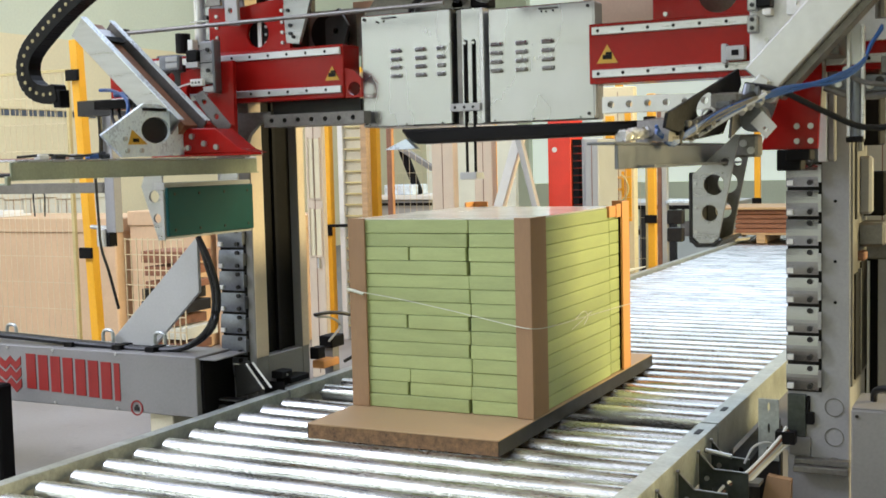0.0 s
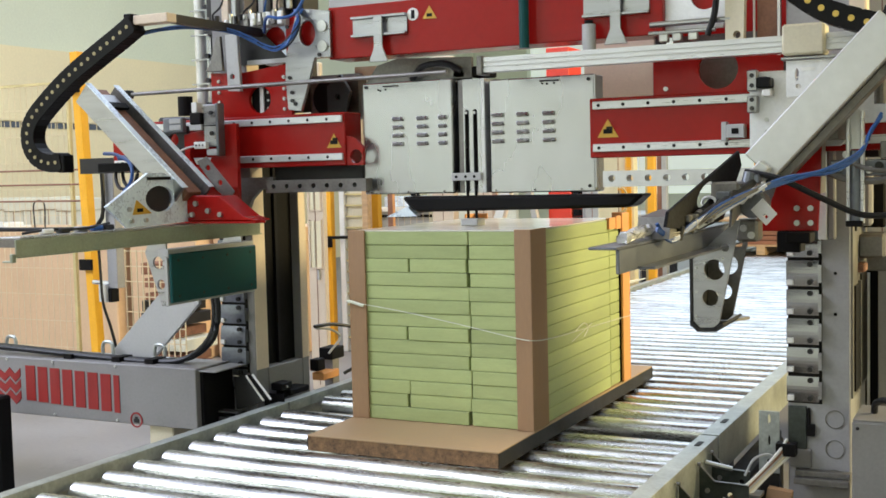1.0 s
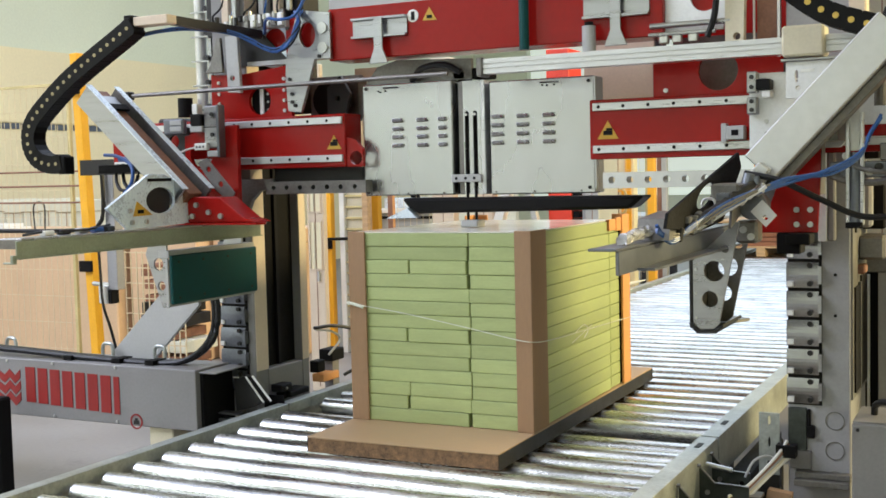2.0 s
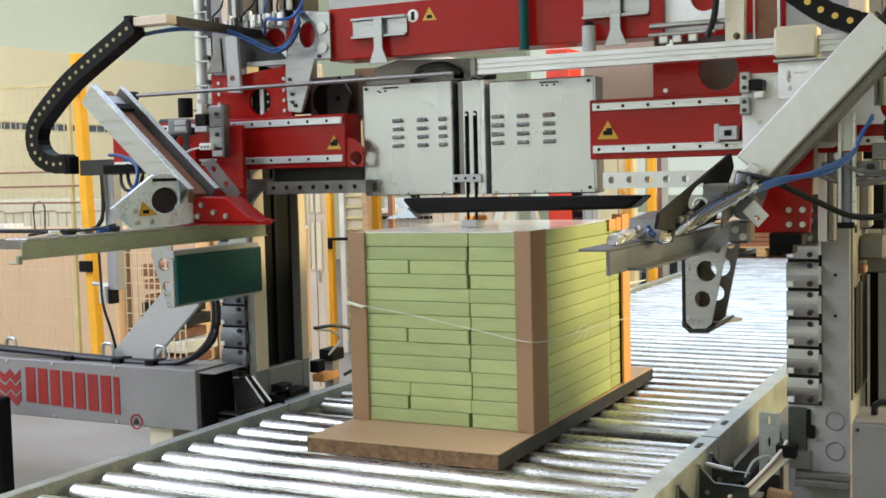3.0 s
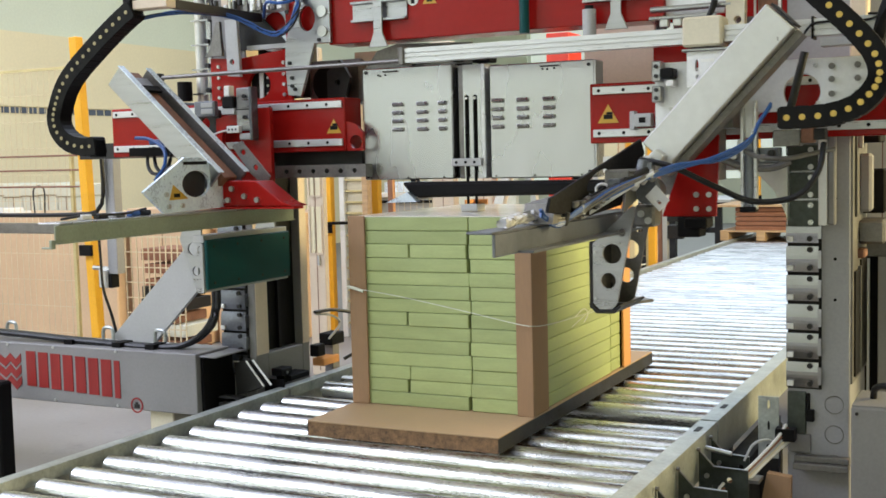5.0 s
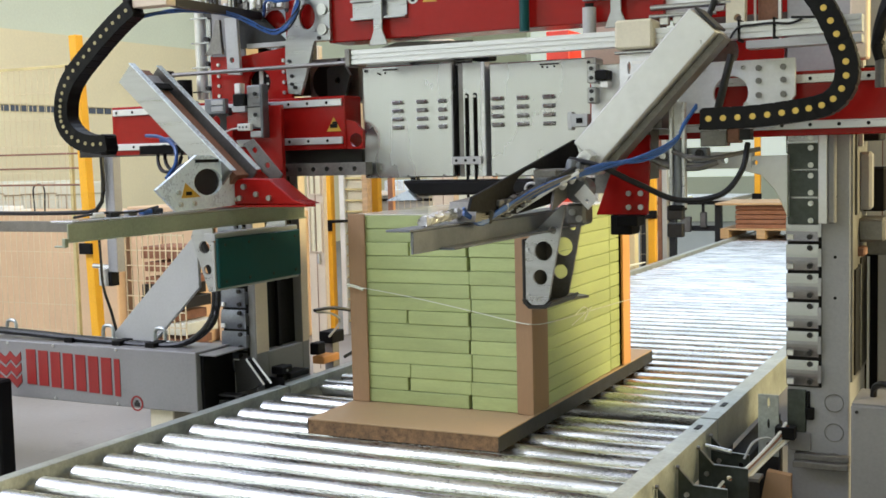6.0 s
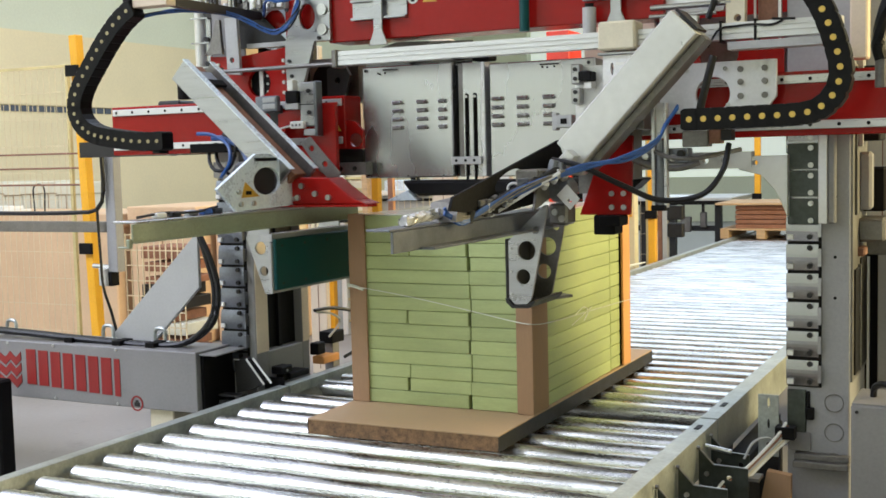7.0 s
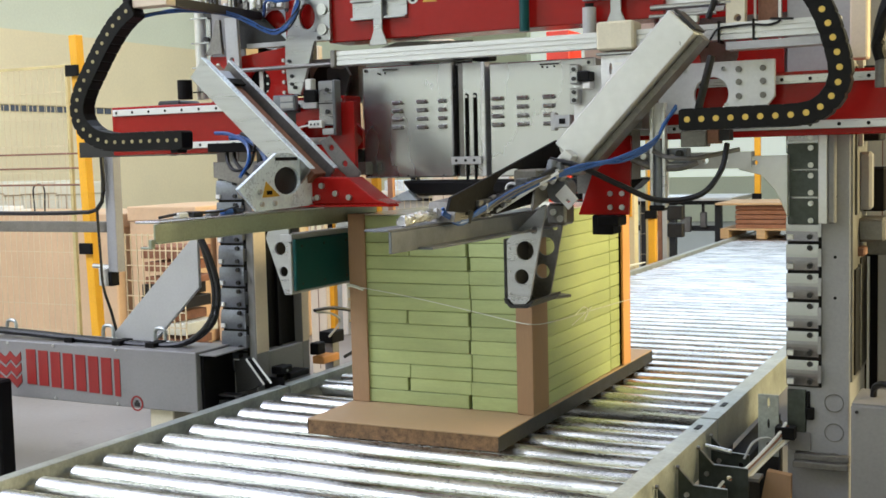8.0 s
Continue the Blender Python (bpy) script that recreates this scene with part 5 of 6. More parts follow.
    for x, z in ((-2.535, 1.975), (-2.535, 1.53), (-1.525, 1.955), (-1.525, 1.535)):
        part("cabinet_screw", rods(((x, 4.374, z), (x, 4.3798, z), 0.007), seg=10), "darksteel", head)
    # hanging stop post beyond the column
    part("stop_post", B((-4.428, -4.360, 4.80, 4.86, 1.02, 1.72)), "bluegrey", head, "hanging grey stop post", 0.003)
    part("stop_sensor", B((-4.490, -4.425, 4.79, 4.87, 0.944, 1.04)), "tubesteel", head, "steel sensor holder", 0.003)
    part("sensor_head", B((-4.424, -4.396, 4.79, 4.85, 0.944, 1.0195)), "dark", head, bevel=0.003)
    part("sensor_screw", rods(((-4.55, 4.82, 1.05), (-4.428, 4.82, 1.045), 0.012), seg=12), "bolt", head)
    part("stop_arm", B((-5.9, -4.4285, 4.80, 4.86, 1.235, 1.292)), "greysteel", head, "long grey stop arm", 0.003)
    part("stop_cable", tube([(-5.9, 4.78, 1.345), (-5.0, 4.78, 1.34), (-4.6, 4.78, 1.345), (-4.47, 4.78, 1.36), (-4.42, 4.78, 1.45), (-4.42, 4.78, 1.7)], 0.012, 30, 8), "cable", head, "black cable")
    part("sensor_cable", tube([(-4.46, 4.77, 1.36), (-4.45, 4.77, 1.1), (-4.44, 4.77, 0.94), (-4.42, 4.8, 0.80), (-4.41, 4.85, 0.6)], 0.008, 24, 6), "cable", head)
    part("stop_beam", B((-4.42, -3.40, 4.62, 4.70, 1.64, 1.72)), "darksteel", head)
    # dark plate added to darken the space behind the fittings, bolts on the red plates
    part("frame_back", plate("xz", [(-3.44, 1.90), (-2.96, 1.90), (-2.96, 2.268), (-3.44, 2.268)], 4.62, 4.66, [circle(-3.30, 2.05, 0.05, 18)]), "darksteel", head, "dark plate added to darken the space behind the fittings")
    for x in (-3.275, -2.92):
        for z in (1.90, 1.945, 1.99, 2.04):
            part("plate_bolt", rods(((x, 4.317, z), (x, 4.3248, z), 0.008), seg=8), "bolt", head)
    part("hole_rail", B((-3.072, -3.052, 4.35, 4.358, 1.88, 2.02)), "plate", head)
    part("hole_backing", B((-3.12, -2.99, 4.3585, 4.3595, 1.88, 2.02)), "dark", head)
    for z in (1.91, 1.945, 1.98):
        part("plate_bolt", rods(((-3.03, 4.352, z), (-3.03, 4.3583, z), 0.006), seg=8), "bolt", head)
    # side gusset and small valves before the column
    part("side_gusset", plate("xz", [(-3.335, 2.085), (-3.305, 2.12), (-3.266, 2.24), (-3.245, 2.24), (-3.235, 2.085)], 4.30, 4.318), "greysteel", head, "steel side gusset", 0.002)
    random.seed(17)
    for k in range(16):
        x, z = -3.32 + 0.026 * k, random.choice((2.27, 2.285, 2.30))
        w = random.uniform(0.007, 0.012)
        part("push_fitting", rods(((x, 4.28, z), (x, 4.28, z + random.uniform(0.02, 0.05)), w), seg=10), random.choice(("bolt", "plate", "steel", "darksteel")), head, bevel=0.002)
    part("valve_bank", B((-3.10, -2.88, 4.29, 4.33, 2.262, 2.30)), "palegrey", head, "row of small air valves", 0.003)
    for k in range(6):
        part("valve", B((-3.095 + 0.036 * k, -3.068 + 0.036 * k, 4.275, 4.2895, 2.268, 2.325)), "plate" if k % 2 else "greysteel", head, bevel=0.003)
    part("upright", B((-3.02, -2.985, 4.40, 4.44, 2.31, 2.7)), "cream", head, bevel=0.003)
    part("upright", B((-3.255, -3.215, 4.33, 4.355, 2.31, 2.7)), "cream", head, bevel=0.003)
    part("upright", B((-3.19, -3.165, 4.32, 4.35, 2.25, 2.7)), "steel", head, bevel=0.003)
    part("upright", B((-2.94, -2.90, 4.42, 4.46, 2.27, 2.7)), "dark", head, bevel=0.003)
    for x, z in ((-2.845, 1.93), (-2.845, 1.965), (-2.855, 2.03), (-2.83, 1.915), (-2.70, 2.12), (-2.86, 2.25)):
        part("plate_bolt", rods(((x, 4.266, z), (x, 4.2748, z), 0.008), seg=10), "darksteel", head)
    for x in (-1.22, -0.83):
        for z in (1.90, 2.02):
            part("plate_bolt", rods(((x, 4.392, z), (x, 4.3998, z), 0.009), seg=8), "bolt", head)
    for x in (-2.60, -2.30, -1.95, -1.60, -1.28):
        part("seam_bolt", rods(((x, 4.31, 2.3605), (x, 4.31, 2.37), 0.012), seg=10), "bolt", head)
    random.seed(21)
    for k in range(5):
        x = -3.30 + 0.085 * k
        part("hose", tube([(x, 4.38, 2.29), (x + random.uniform(-0.02, 0.03), 4.34, 2.34), (x + random.uniform(0, 0.08), 4.33, 2.40), (x + 0.05, 4.36, 2.6)], 0.005, 20, 6), "blue" if k % 2 else "cable", head, "air hose")
    part("edge_chain", tube([(-0.375, 4.05, 2.1), (-0.405, 4.05, 2.02), (-0.42, 4.05, 1.93), (-0.41, 4.05, 1.88)], 0.022, 20, 8), "plastic", head, "black hose bundle")
    part("bundle_sleeve", rods(((-0.41, 4.05, 1.79), (-0.41, 4.05, 1.879), 0.02), seg=12), "greysteel", head)


head_details()


# ---- bits at the columns and the conveyor ----
def left_details():
    g = thing("chain_cover", (-3.24, 4.2, 0.55), "dark folded steel cover beside the conveyor", "machine cover")
    part("cover", plate("xz", [(-3.228, 0.535), (-3.135, 0.56), (-3.075, 0.585), (-3.172, 0.698), (-3.236, 0.692)], 4.30, 4.32), "darksteel", g, "dark folded sheet", 0.002)
    part("trim", beam(bmesh.new(), (-3.138, 4.31, 0.702), (-3.040, 4.31, 0.592), 0.006, 0.008), "white", g)
    part("trim", beam(bmesh.new(), (-3.164, 4.296, 0.698), (-3.070, 4.296, 0.586), 0.006, 0.007), "white", g)
    part("fold", plate("xz", [(-3.168, 0.697), (-3.142, 0.7), (-3.046, 0.592), (-3.066, 0.586)], 4.305, 4.318), "black", g)
    part("trim", B((-3.236, -3.205, 4.296, 4.2995, 0.690, 0.695)), "white", g)
    part("inner_rail", B((-3.254, -3.14, 4.20, 4.25, 0.50, 0.52), (-3.254, -3.14, 4.20, 4.25, 0.54, 0.548)), "darksteel", g)
    part("stand", B((-3.25, -3.15, 4.18, 4.355, 0, 0.4995)), "dark", g)
    c = thing("conveyor_stop", (-3.1, 4.62, 0.5), "black stop bracket with a sensor on the rail", "bracket")
    part("clamp", B((-3.14, -3.03, 4.40, 4.404, 0.40, 0.60)), "black", c)
    part("block", B((-3.145, -3.06, 4.50, 4.66, 0.572, 0.60)), "dark", c, bevel=0.004)
    part("sensor", B((-3.13, -3.07, 4.44, 4.53, 0.605, 0.64)), "black", c, bevel=0.004)
    part("post", B((-3.12, -3.08, 4.47, 4.5, 0.5685, 0.6045)), "dark", c)
    part("led", rods(((-3.069, 4.48, 0.62), (-3.064, 4.48, 0.62), 0.006), seg=8), "bolt", c)
    w = thing("sensor_cable", (-3.05, 5.2, 0.6), "loop of black and grey cable behind the column", "cable")
    part("cable", tube([(-3.15, 4.86, 0.85), (-3.12, 5.0, 0.845), (-3.06, 5.15, 0.80), (-3.05, 5.2, 0.72), (-3.08, 5.15, 0.62), (-3.12, 5.08, 0.58)], 0.009, 30, 8), "cable", w)
    part("cable", tube([(-3.15, 4.87, 0.84), (-3.13, 4.98, 0.82), (-3.12, 5.05, 0.77), (-3.14, 4.97, 0.70)], 0.006, 24, 6), "palegrey", w)
    part("junction", B((-3.22, -3.14, 5.0, 5.12, 0.66, 0.72), (-3.20, -3.15, 4.88, 4.95, 0.62, 0.68)), "dark", w, bevel=0.004)
    part("terminal", B((-3.20, -3.13, 4.9, 5.05, 0.571, 0.61)), "orange_and_lit_card", w, bevel=0.004)
    part("stand", B((-3.20, -3.15, 5.02, 5.08, 0, 0.6595)), "grey", w)


left_details()


def right_details():
    for k, z in enumerate((0.661, 0.550, 0.440)):
        part("knockout", plate("xz", circle(-0.603, z, 0.034, 26), 4.3965, 4.3998, [circle(-0.603, z, 0.0318, 26)]), "greysteel", right_col)
    for z in (1.05, 1.20, 1.42):
        part("bolt", rods(((-0.60, 4.396, z), (-0.60, 4.3998, z), 0.006), seg=8), "dark", right_col)
    part("limit_switch", B((-0.700, -0.688, 4.385, 4.3998, 0.60, 0.70), (-0.700, -0.672, 4.38, 4.3998, 0.595, 0.64)), "black", right_col, "black limit switch", 0.003)
    part("switch_plate", B((-0.768, -0.701, 4.385, 4.3998, 0.545, 0.705)), "zincdark", right_col, "dark worn switch plate", 0.003)
    part("foot_plate", B((-0.765, -0.685, 4.388, 4.3998, 0.475, 0.5445)), "grey", right_col, bevel=0.003)
    part("foot_rail", B((-0.74, -0.545, 4.33, 4.3998, 0.425, 0.448), (-0.74, -0.545, 4.36, 4.3998, 0.449, 0.47)), "greysteel", right_col, bevel=0.002)
    # darker panel added over this side, its shade put into the colour
    part("side_cover", B((-0.5476, -0.541, 4.41, 4.84, 0.74, 1.90)), "greysteel", right_col, "darker grey panel added to shade the column's side")
    part("side_slot", B((-0.5478, -0.535, 4.45, 4.56, 0.76, 1.15)), "black", right_col)
    part("side_strip", B((-0.5478, -0.53, 4.565, 4.585, 0.76, 1.16)), "greysteel", right_col)
    part("side_slot", B((-0.5478, -0.535, 4.62, 4.80, 0.76, 1.18)), "black", right_col)
    part("side_valve", B((-0.5478, -0.515, 4.56, 4.64, 1.19, 1.225)), "brown", right_col, bevel=0.006)
    part("side_box", B((-0.5478, -0.45, 4.6, 4.8, 1.24, 1.33)), "greysteel", right_col, bevel=0.01)
    part("side_duct", B((-0.5478, -0.50, 4.62, 4.70, 1.36, 1.58)), "bluegrey", right_col, bevel=0.01)
    part("side_motor", B((-0.5478, -0.46, 4.72, 4.84, 1.35, 1.52)), "dark", right_col, bevel=0.008)
    part("side_rail", B((-0.5478, -0.535, 4.47, 4.50, 1.35, 1.89)), "darksteel", right_col)
    part("side_rail", B((-0.5478, -0.525, 4.56, 4.585, 1.60, 2.6)), "palegrey", right_col)
    part("side_unit", B((-0.5478, -0.47, 4.62, 4.80, 1.62, 1.90)), "dark", right_col, bevel=0.006)
    part("cable_duct", B((-0.540, -0.482, 4.30, 4.395, 1.905, 3.09)), "cream", right_col, "peach coloured cable duct", 0.006)
    e = thing("machine_enclosure", (-0.5, 4.9, 0), "near-black block for a shaded gap, and a grey door, behind the column", "machine enclosure")
    # solid near-black block painted as the shaded gap beside the column
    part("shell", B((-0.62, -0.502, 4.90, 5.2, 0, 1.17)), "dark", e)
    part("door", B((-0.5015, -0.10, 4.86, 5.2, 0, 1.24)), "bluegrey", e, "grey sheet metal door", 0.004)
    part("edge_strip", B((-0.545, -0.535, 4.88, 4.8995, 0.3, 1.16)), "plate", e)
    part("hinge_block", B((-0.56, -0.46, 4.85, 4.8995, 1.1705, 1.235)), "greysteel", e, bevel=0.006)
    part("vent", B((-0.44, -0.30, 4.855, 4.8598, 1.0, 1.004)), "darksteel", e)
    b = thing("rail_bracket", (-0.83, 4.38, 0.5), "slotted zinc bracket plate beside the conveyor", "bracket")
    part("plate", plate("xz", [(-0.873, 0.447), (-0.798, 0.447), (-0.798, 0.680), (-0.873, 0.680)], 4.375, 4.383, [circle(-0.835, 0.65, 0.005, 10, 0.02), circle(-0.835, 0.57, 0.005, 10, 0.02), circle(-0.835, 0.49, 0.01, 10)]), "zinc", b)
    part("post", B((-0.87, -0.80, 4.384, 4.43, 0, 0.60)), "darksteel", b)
    d = thing("rail_hollow", (-0.95, 4.1, 0.3), "near-black box for the shaded hollow under the rail, with bracket plates", "machine cover")
    # near-black box paints the shade of the hollow under the rail
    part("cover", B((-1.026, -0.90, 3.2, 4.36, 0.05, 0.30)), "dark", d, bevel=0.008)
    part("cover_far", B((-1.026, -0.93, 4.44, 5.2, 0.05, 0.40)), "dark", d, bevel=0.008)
    for y0, x0, x1 in ((3.55, -1.0265, -0.86), (3.80, -1.0265, -0.86), (4.08, -1.0265, -0.85), (4.27, -1.0265, -0.885)):
        br = part("side_bracket", plate("xz", [(x0, 0.532), (x0 + 0.055, 0.474), (x1, 0.470), (x1, 0.20), (x0, 0.20)], y0, y0 + 0.006, [circle(x0 + 0.06, 0.40, 0.012, 12), circle(x0 + 0.11, 0.43, 0.010, 12)]), "zincdark", d, "dark galvanised bracket plate")
        lip = bmesh.new()
        beam(lip, (x0 + 0.001, y0 - 0.0051, 0.535), (x0 + 0.056, y0 - 0.0051, 0.477), 0.010, 0.003)
        beam(lip, (x0 + 0.056, y0 - 0.0051, 0.477), (x1, y0 - 0.0051, 0.473), 0.010, 0.003)
        part("lip", lip, "steel", br, "bright folded lip")
        part("bolt", rods(((x0 + 0.002, y0 - 0.03, 0.540), (x0 + 0.014, y0 - 0.03, 0.540), 0.007), seg=10), "greysteel", br)
        part("bolt", rods(((x0 + 0.03, y0 - 0.008, 0.44), (x0 + 0.03, y0 - 0.0005, 0.44), 0.009), seg=10), "bolt", br)
    part("cross_bolt", rods(((-1.026, 4.18, 0.515), (-0.93, 4.18, 0.50), 0.009), seg=12), "bolt", d, "bright cross bolt")
    for y in (3.5, 3.8, 4.1, 4.3):
        part("bolt", rods(((-0.8998, y, 0.28), (-0.892, y, 0.28), 0.012), seg=10), "bolt", d)
    c = thing("cable_bundle", (-0.85, 4.2, 0.4), "bundle of pale cables beside the conveyor", "cable")
    for k in range(5):
        part("cable", tube([(-0.74 - 0.006 * k, 4.34, 0.54 + 0.012 * k), (-0.79, 4.30, 0.495 + 0.012 * k), (-0.86 - 0.004 * k, 4.22, 0.42 + 0.006 * k), (-0.95, 4.02, 0.31 + 0.02 * k), (-1.0 + 0.02 * k, 3.75, 0.15)], 0.006, 24, 6),
             ("white", "ivory", "palegrey", "brown", "white")[k], c)
    part("loop", tube([(-0.90, 4.25, 0.46), (-0.87, 4.27, 0.52), (-0.82, 4.30, 0.535), (-0.79, 4.31, 0.50)], 0.005, 20, 6), "palegrey", c)
    part("clip", B((-0.80, -0.73, 4.31, 4.36, 0.53, 0.575)), "dark", c)
    part("tie", B((-0.885, -0.83, 4.17, 4.25, 0.400, 0.412)), "greysteel", c)
    solo("brown_board", plate("xz", [(-0.90, 0.0), (-0.74, 0.0), (-0.735, 0.41), (-0.82, 0.42)], 4.26, 4.30), "card", "brown board leaning by the column foot", "board", at=(-0.82, 4.28, 0))
    # slots in the rail tops, each a black slab painted for its shaded inside
    for y in (4.20, 4.62):
        solo("rail_slot", B((-1.075, -1.055, y, y + 0.07, Z0 + 0.0185, Z0 + 0.0205)), "black", "black slab painted as the dark of a slot in the rail", "plug", at=(-1.065, y, Z0 + 0.0185))


right_details()
k = thing("guard_post", (-4.33, 3.96, 0), "dark steel guard post at the floor", "post")
part("post", B((-4.43, -4.345, 3.93, 4.02, 0.012, 0.585)), "dark", k, bevel=0.01)
part("base", B((-4.45, -4.325, 3.91, 4.04, 0, 0.0115)), "darksteel", k)


# ---- background ----
def leaning_post(x, y, h, lean, label="yellow safety fence post, slightly leaning"):
    p = thing("fence_post", (x, y, 0), label, "fence post", "fence posts")
    part("post", beam(bmesh.new(), (x + lean, y, 0.012), (x, y, h), 0.074, 0.074, up=(0, 1, 0)), "yellow", p, bevel=0.005)
    part("base_plate", B((x + lean - 0.08, x + lean + 0.08, y - 0.08, y + 0.08, 0, 0.0115)), "yellow", p)
    for z in (0.95, h - 0.3):
        k = lean * (1 - z / h)
        part("clamp", B((x + k - 0.06, x + k + 0.06, y - 0.075, y - 0.0505, z, z + 0.08)), "dark", p, bevel=0.004)
    return p


def fence(x0, x1, y, z0, z1, label, step=0.06):
    f = thing("mesh_fence", ((x0 + x1) / 2, y, 0), label, "fence", "mesh fence panels")
    bm = bmesh.new()
    n = int((x1 - x0) / step)
    for k in range(n + 1):
        x = x0 + k * (x1 - x0) / n
        box(bm, x - 0.0015, x + 0.0015, y - 0.0015, y + 0.0015, z0, z1)
    for k in range(int((z1 - z0) / 0.2) + 1):
        z = z0 + 0.2 * k
        box(bm, x0, x1, y - 0.0058, y - 0.0020, z - 0.0015, z + 0.0015)
    tagged(part("wire_mesh", bm, "wire", f), kind="stuff")
    for x in (x0, x1):
        part("frame_tube", B((x - 0.015, x + 0.015, y - 0.015, y + 0.015, 0, z1)), "mesh", f, bevel=0.003)
    part("frame_tube", B((x0 + 0.016, x1 - 0.016, y - 0.012, y + 0.012, z1 - 0.02, z1)), "mesh", f)
    return f


def carton(x0, x1, y0, y1, h, z=0.0, mats="bigcard", label="large pale cardboard carton standing on the floor"):
    c = thing("carton", ((x0 + x1) / 2, (y0 + y1) / 2, z), label, "carton", "large cartons")
    part("body", B((x0, x1, y0, y1, z, z + h - 0.04)), mats, c, bevel=0.012)
    part("lid", B((x0 - 0.012, x1 + 0.012, y0 - 0.012, y1 + 0.012, z + h - 0.13, z + h)), mats, c, bevel=0.008)
    part("flap_edge", B((x0 - 0.012, x1 + 0.012, y0 - 0.0135, y0 - 0.0122, z + h - 0.136, z + h - 0.1302)), "card", c)
    part("tape", B(((x0 + x1) / 2 - 0.004, (x0 + x1) / 2 + 0.004, y0 - 0.004, y0 - 0.0005, z + 0.02, z + h - 0.1305)), "card", c)
    return c


def background():
    leaning_post(-6.205, 6.5, 2.55, 0.10)
    fence(-10.9, -6.35, 6.55, 0.15, 2.35, "pale wire mesh safety fence")
    f = thing("pipe_rail", (-7, 6.53, 0), "thin dark pipes fixed along the fence", "pipe")
    for z in (1.70, 1.592, 1.468):
        part("pipe", rods(((-10.85, 6.53, z), (-6.2, 6.53, z - 0.01), 0.007), seg=8), "brown", f)
    carton(-10.6, -7.28, 8.0, 9.0, 1.16)
    carton(-7.2, -6.45, 8.1, 9.1, 1.22)
    carton(-6.4, -5.78, 8.3, 9.3, 1.15)
    for k in range(7):
        x = -10.9 + 0.26 * k
        carton(x, x + 0.25, 9.4, 9.9, 1.42 + 0.01 * (k % 3), mats="whitecard", label="upright white wrapped pack behind the cartons")
    carton(-11.4, -10.95, 9.3, 9.9, 1.36, mats="wood", label="brown wooden crate beside the white packs")
    d = thing("paper_pile", (-9.0, 8.4, 1.16), "white papers and a small stand on a carton", "papers")
    part("papers", B((-9.2, -8.8, 8.15, 8.5, 1.161, 1.185), (-9.1, -8.85, 8.2, 8.45, 1.186, 1.22)), "white", d, bevel=0.004)
    part("stand", tube([(-8.55, 8.3, 1.161), (-8.55, 8.3, 1.40), (-8.42, 8.3, 1.40), (-8.42, 8.3, 1.161)], 0.008, 24, 6), "darksteel", d)
    # wire roll container with brown boards
    c = thing("roll_cage", (-5.8, 6.9, 0), "wire roll cage filled with brown scraps", "roll cage")
    wires = bmesh.new()
    for k in range(11):
        x = -6.06 + 0.055 * k
        box(wires, x - 0.004, x + 0.004, 6.76, 6.768, 0.12, 1.08)
    for k in range(9):
        z = 0.15 + 0.115 * k
        box(wires, -6.06, -5.51, 6.752, 6.7598, z - 0.004, z + 0.004)
    tagged(part("wire_mesh", wires, "wire", c), kind="stuff")
    part("floor", B((-6.08, -5.5, 6.76, 7.3, 0.08, 0.12)), "darksteel", c)
    random.seed(9)
    for k in range(9):
        z = 0.125 + 0.095 * k
        x = -6.0 + random.uniform(0, 0.08)
        part("scrap", B((x, x + random.uniform(0.3, 0.42), 6.80 + random.uniform(0, 0.05), 7.2, z, z + random.uniform(0.05, 0.09))), random.choice(["board", "orange_and_lit_card", "darksteel", "whitecard", "brown"]), c, bevel=0.004)
    for x in (-6.04, -5.54):
        part("castor", rods(((x, 6.85, 0.04), (x + 0.03, 6.85, 0.04), 0.04), seg=14), "black", c)
    # cabinets and posts behind the machine
    def cabinet(x0, x1, y, h, m="cream", label="tall cream painted machine cabinet", deep=0.5):
        a = thing("cabinet", ((x0 + x1) / 2, y, 0), label, "cabinet", "tall cabinets")
        part("body", B((x0, x1, y, y + deep, 0.06, h)), m, a, bevel=0.008)
        part("plinth", B((x0 + 0.02, x1 - 0.02, y + 0.01, y + deep - 0.01, 0, 0.0595)), "darksteel", a)
        part("door_gap", B((x0 + (x1 - x0) * 0.5 - 0.003, x0 + (x1 - x0) * 0.5 + 0.003, y - 0.002, y - 0.0004, 0.1, h - 0.05)), "brown", a)
        part("handle", B((x0 + (x1 - x0) * 0.6, x0 + (x1 - x0) * 0.6 + 0.015, y - 0.02, y - 0.0004, 0.86, 0.93)), "palegrey", a)
        return a
    c = cabinet(-4.57, -4.43, 7.0, 2.4, label="narrow cream machine cabinet with a wired window", deep=0.05)
    for k in range(2):
        z0, z1 = (1.36, 1.78) if k else (0.95, 1.28)
        w = part("window", B((-4.545, -4.455, 6.9985, 6.9995, z0, z1)), "wallband", c)
        part("window_frame", B((-4.552, -4.545, 6.99, 6.9995, z0 - 0.01, z1 + 0.01), (-4.455, -4.448, 6.99, 6.9995, z0 - 0.01, z1 + 0.01), (-4.5448, -4.4552, 6.99, 6.9995, z0 - 0.01, z0 - 0.002)), "cream", w)
        part("window_bar", B((-4.512, -4.506, 6.99, 6.9984, z0 + 0.001, z1)), "ivory", w)
    cabinet(-4.58, -4.37, 9.0, 2.6, deep=0.10)
    cabinet(-4.22, -4.05, 9.1, 1.9, deep=0.10)
    c = cabinet(-3.80, -3.47, 11.3, 2.3, "wallband", "yellowish cream machine enclosure behind the conveyor", 0.12)
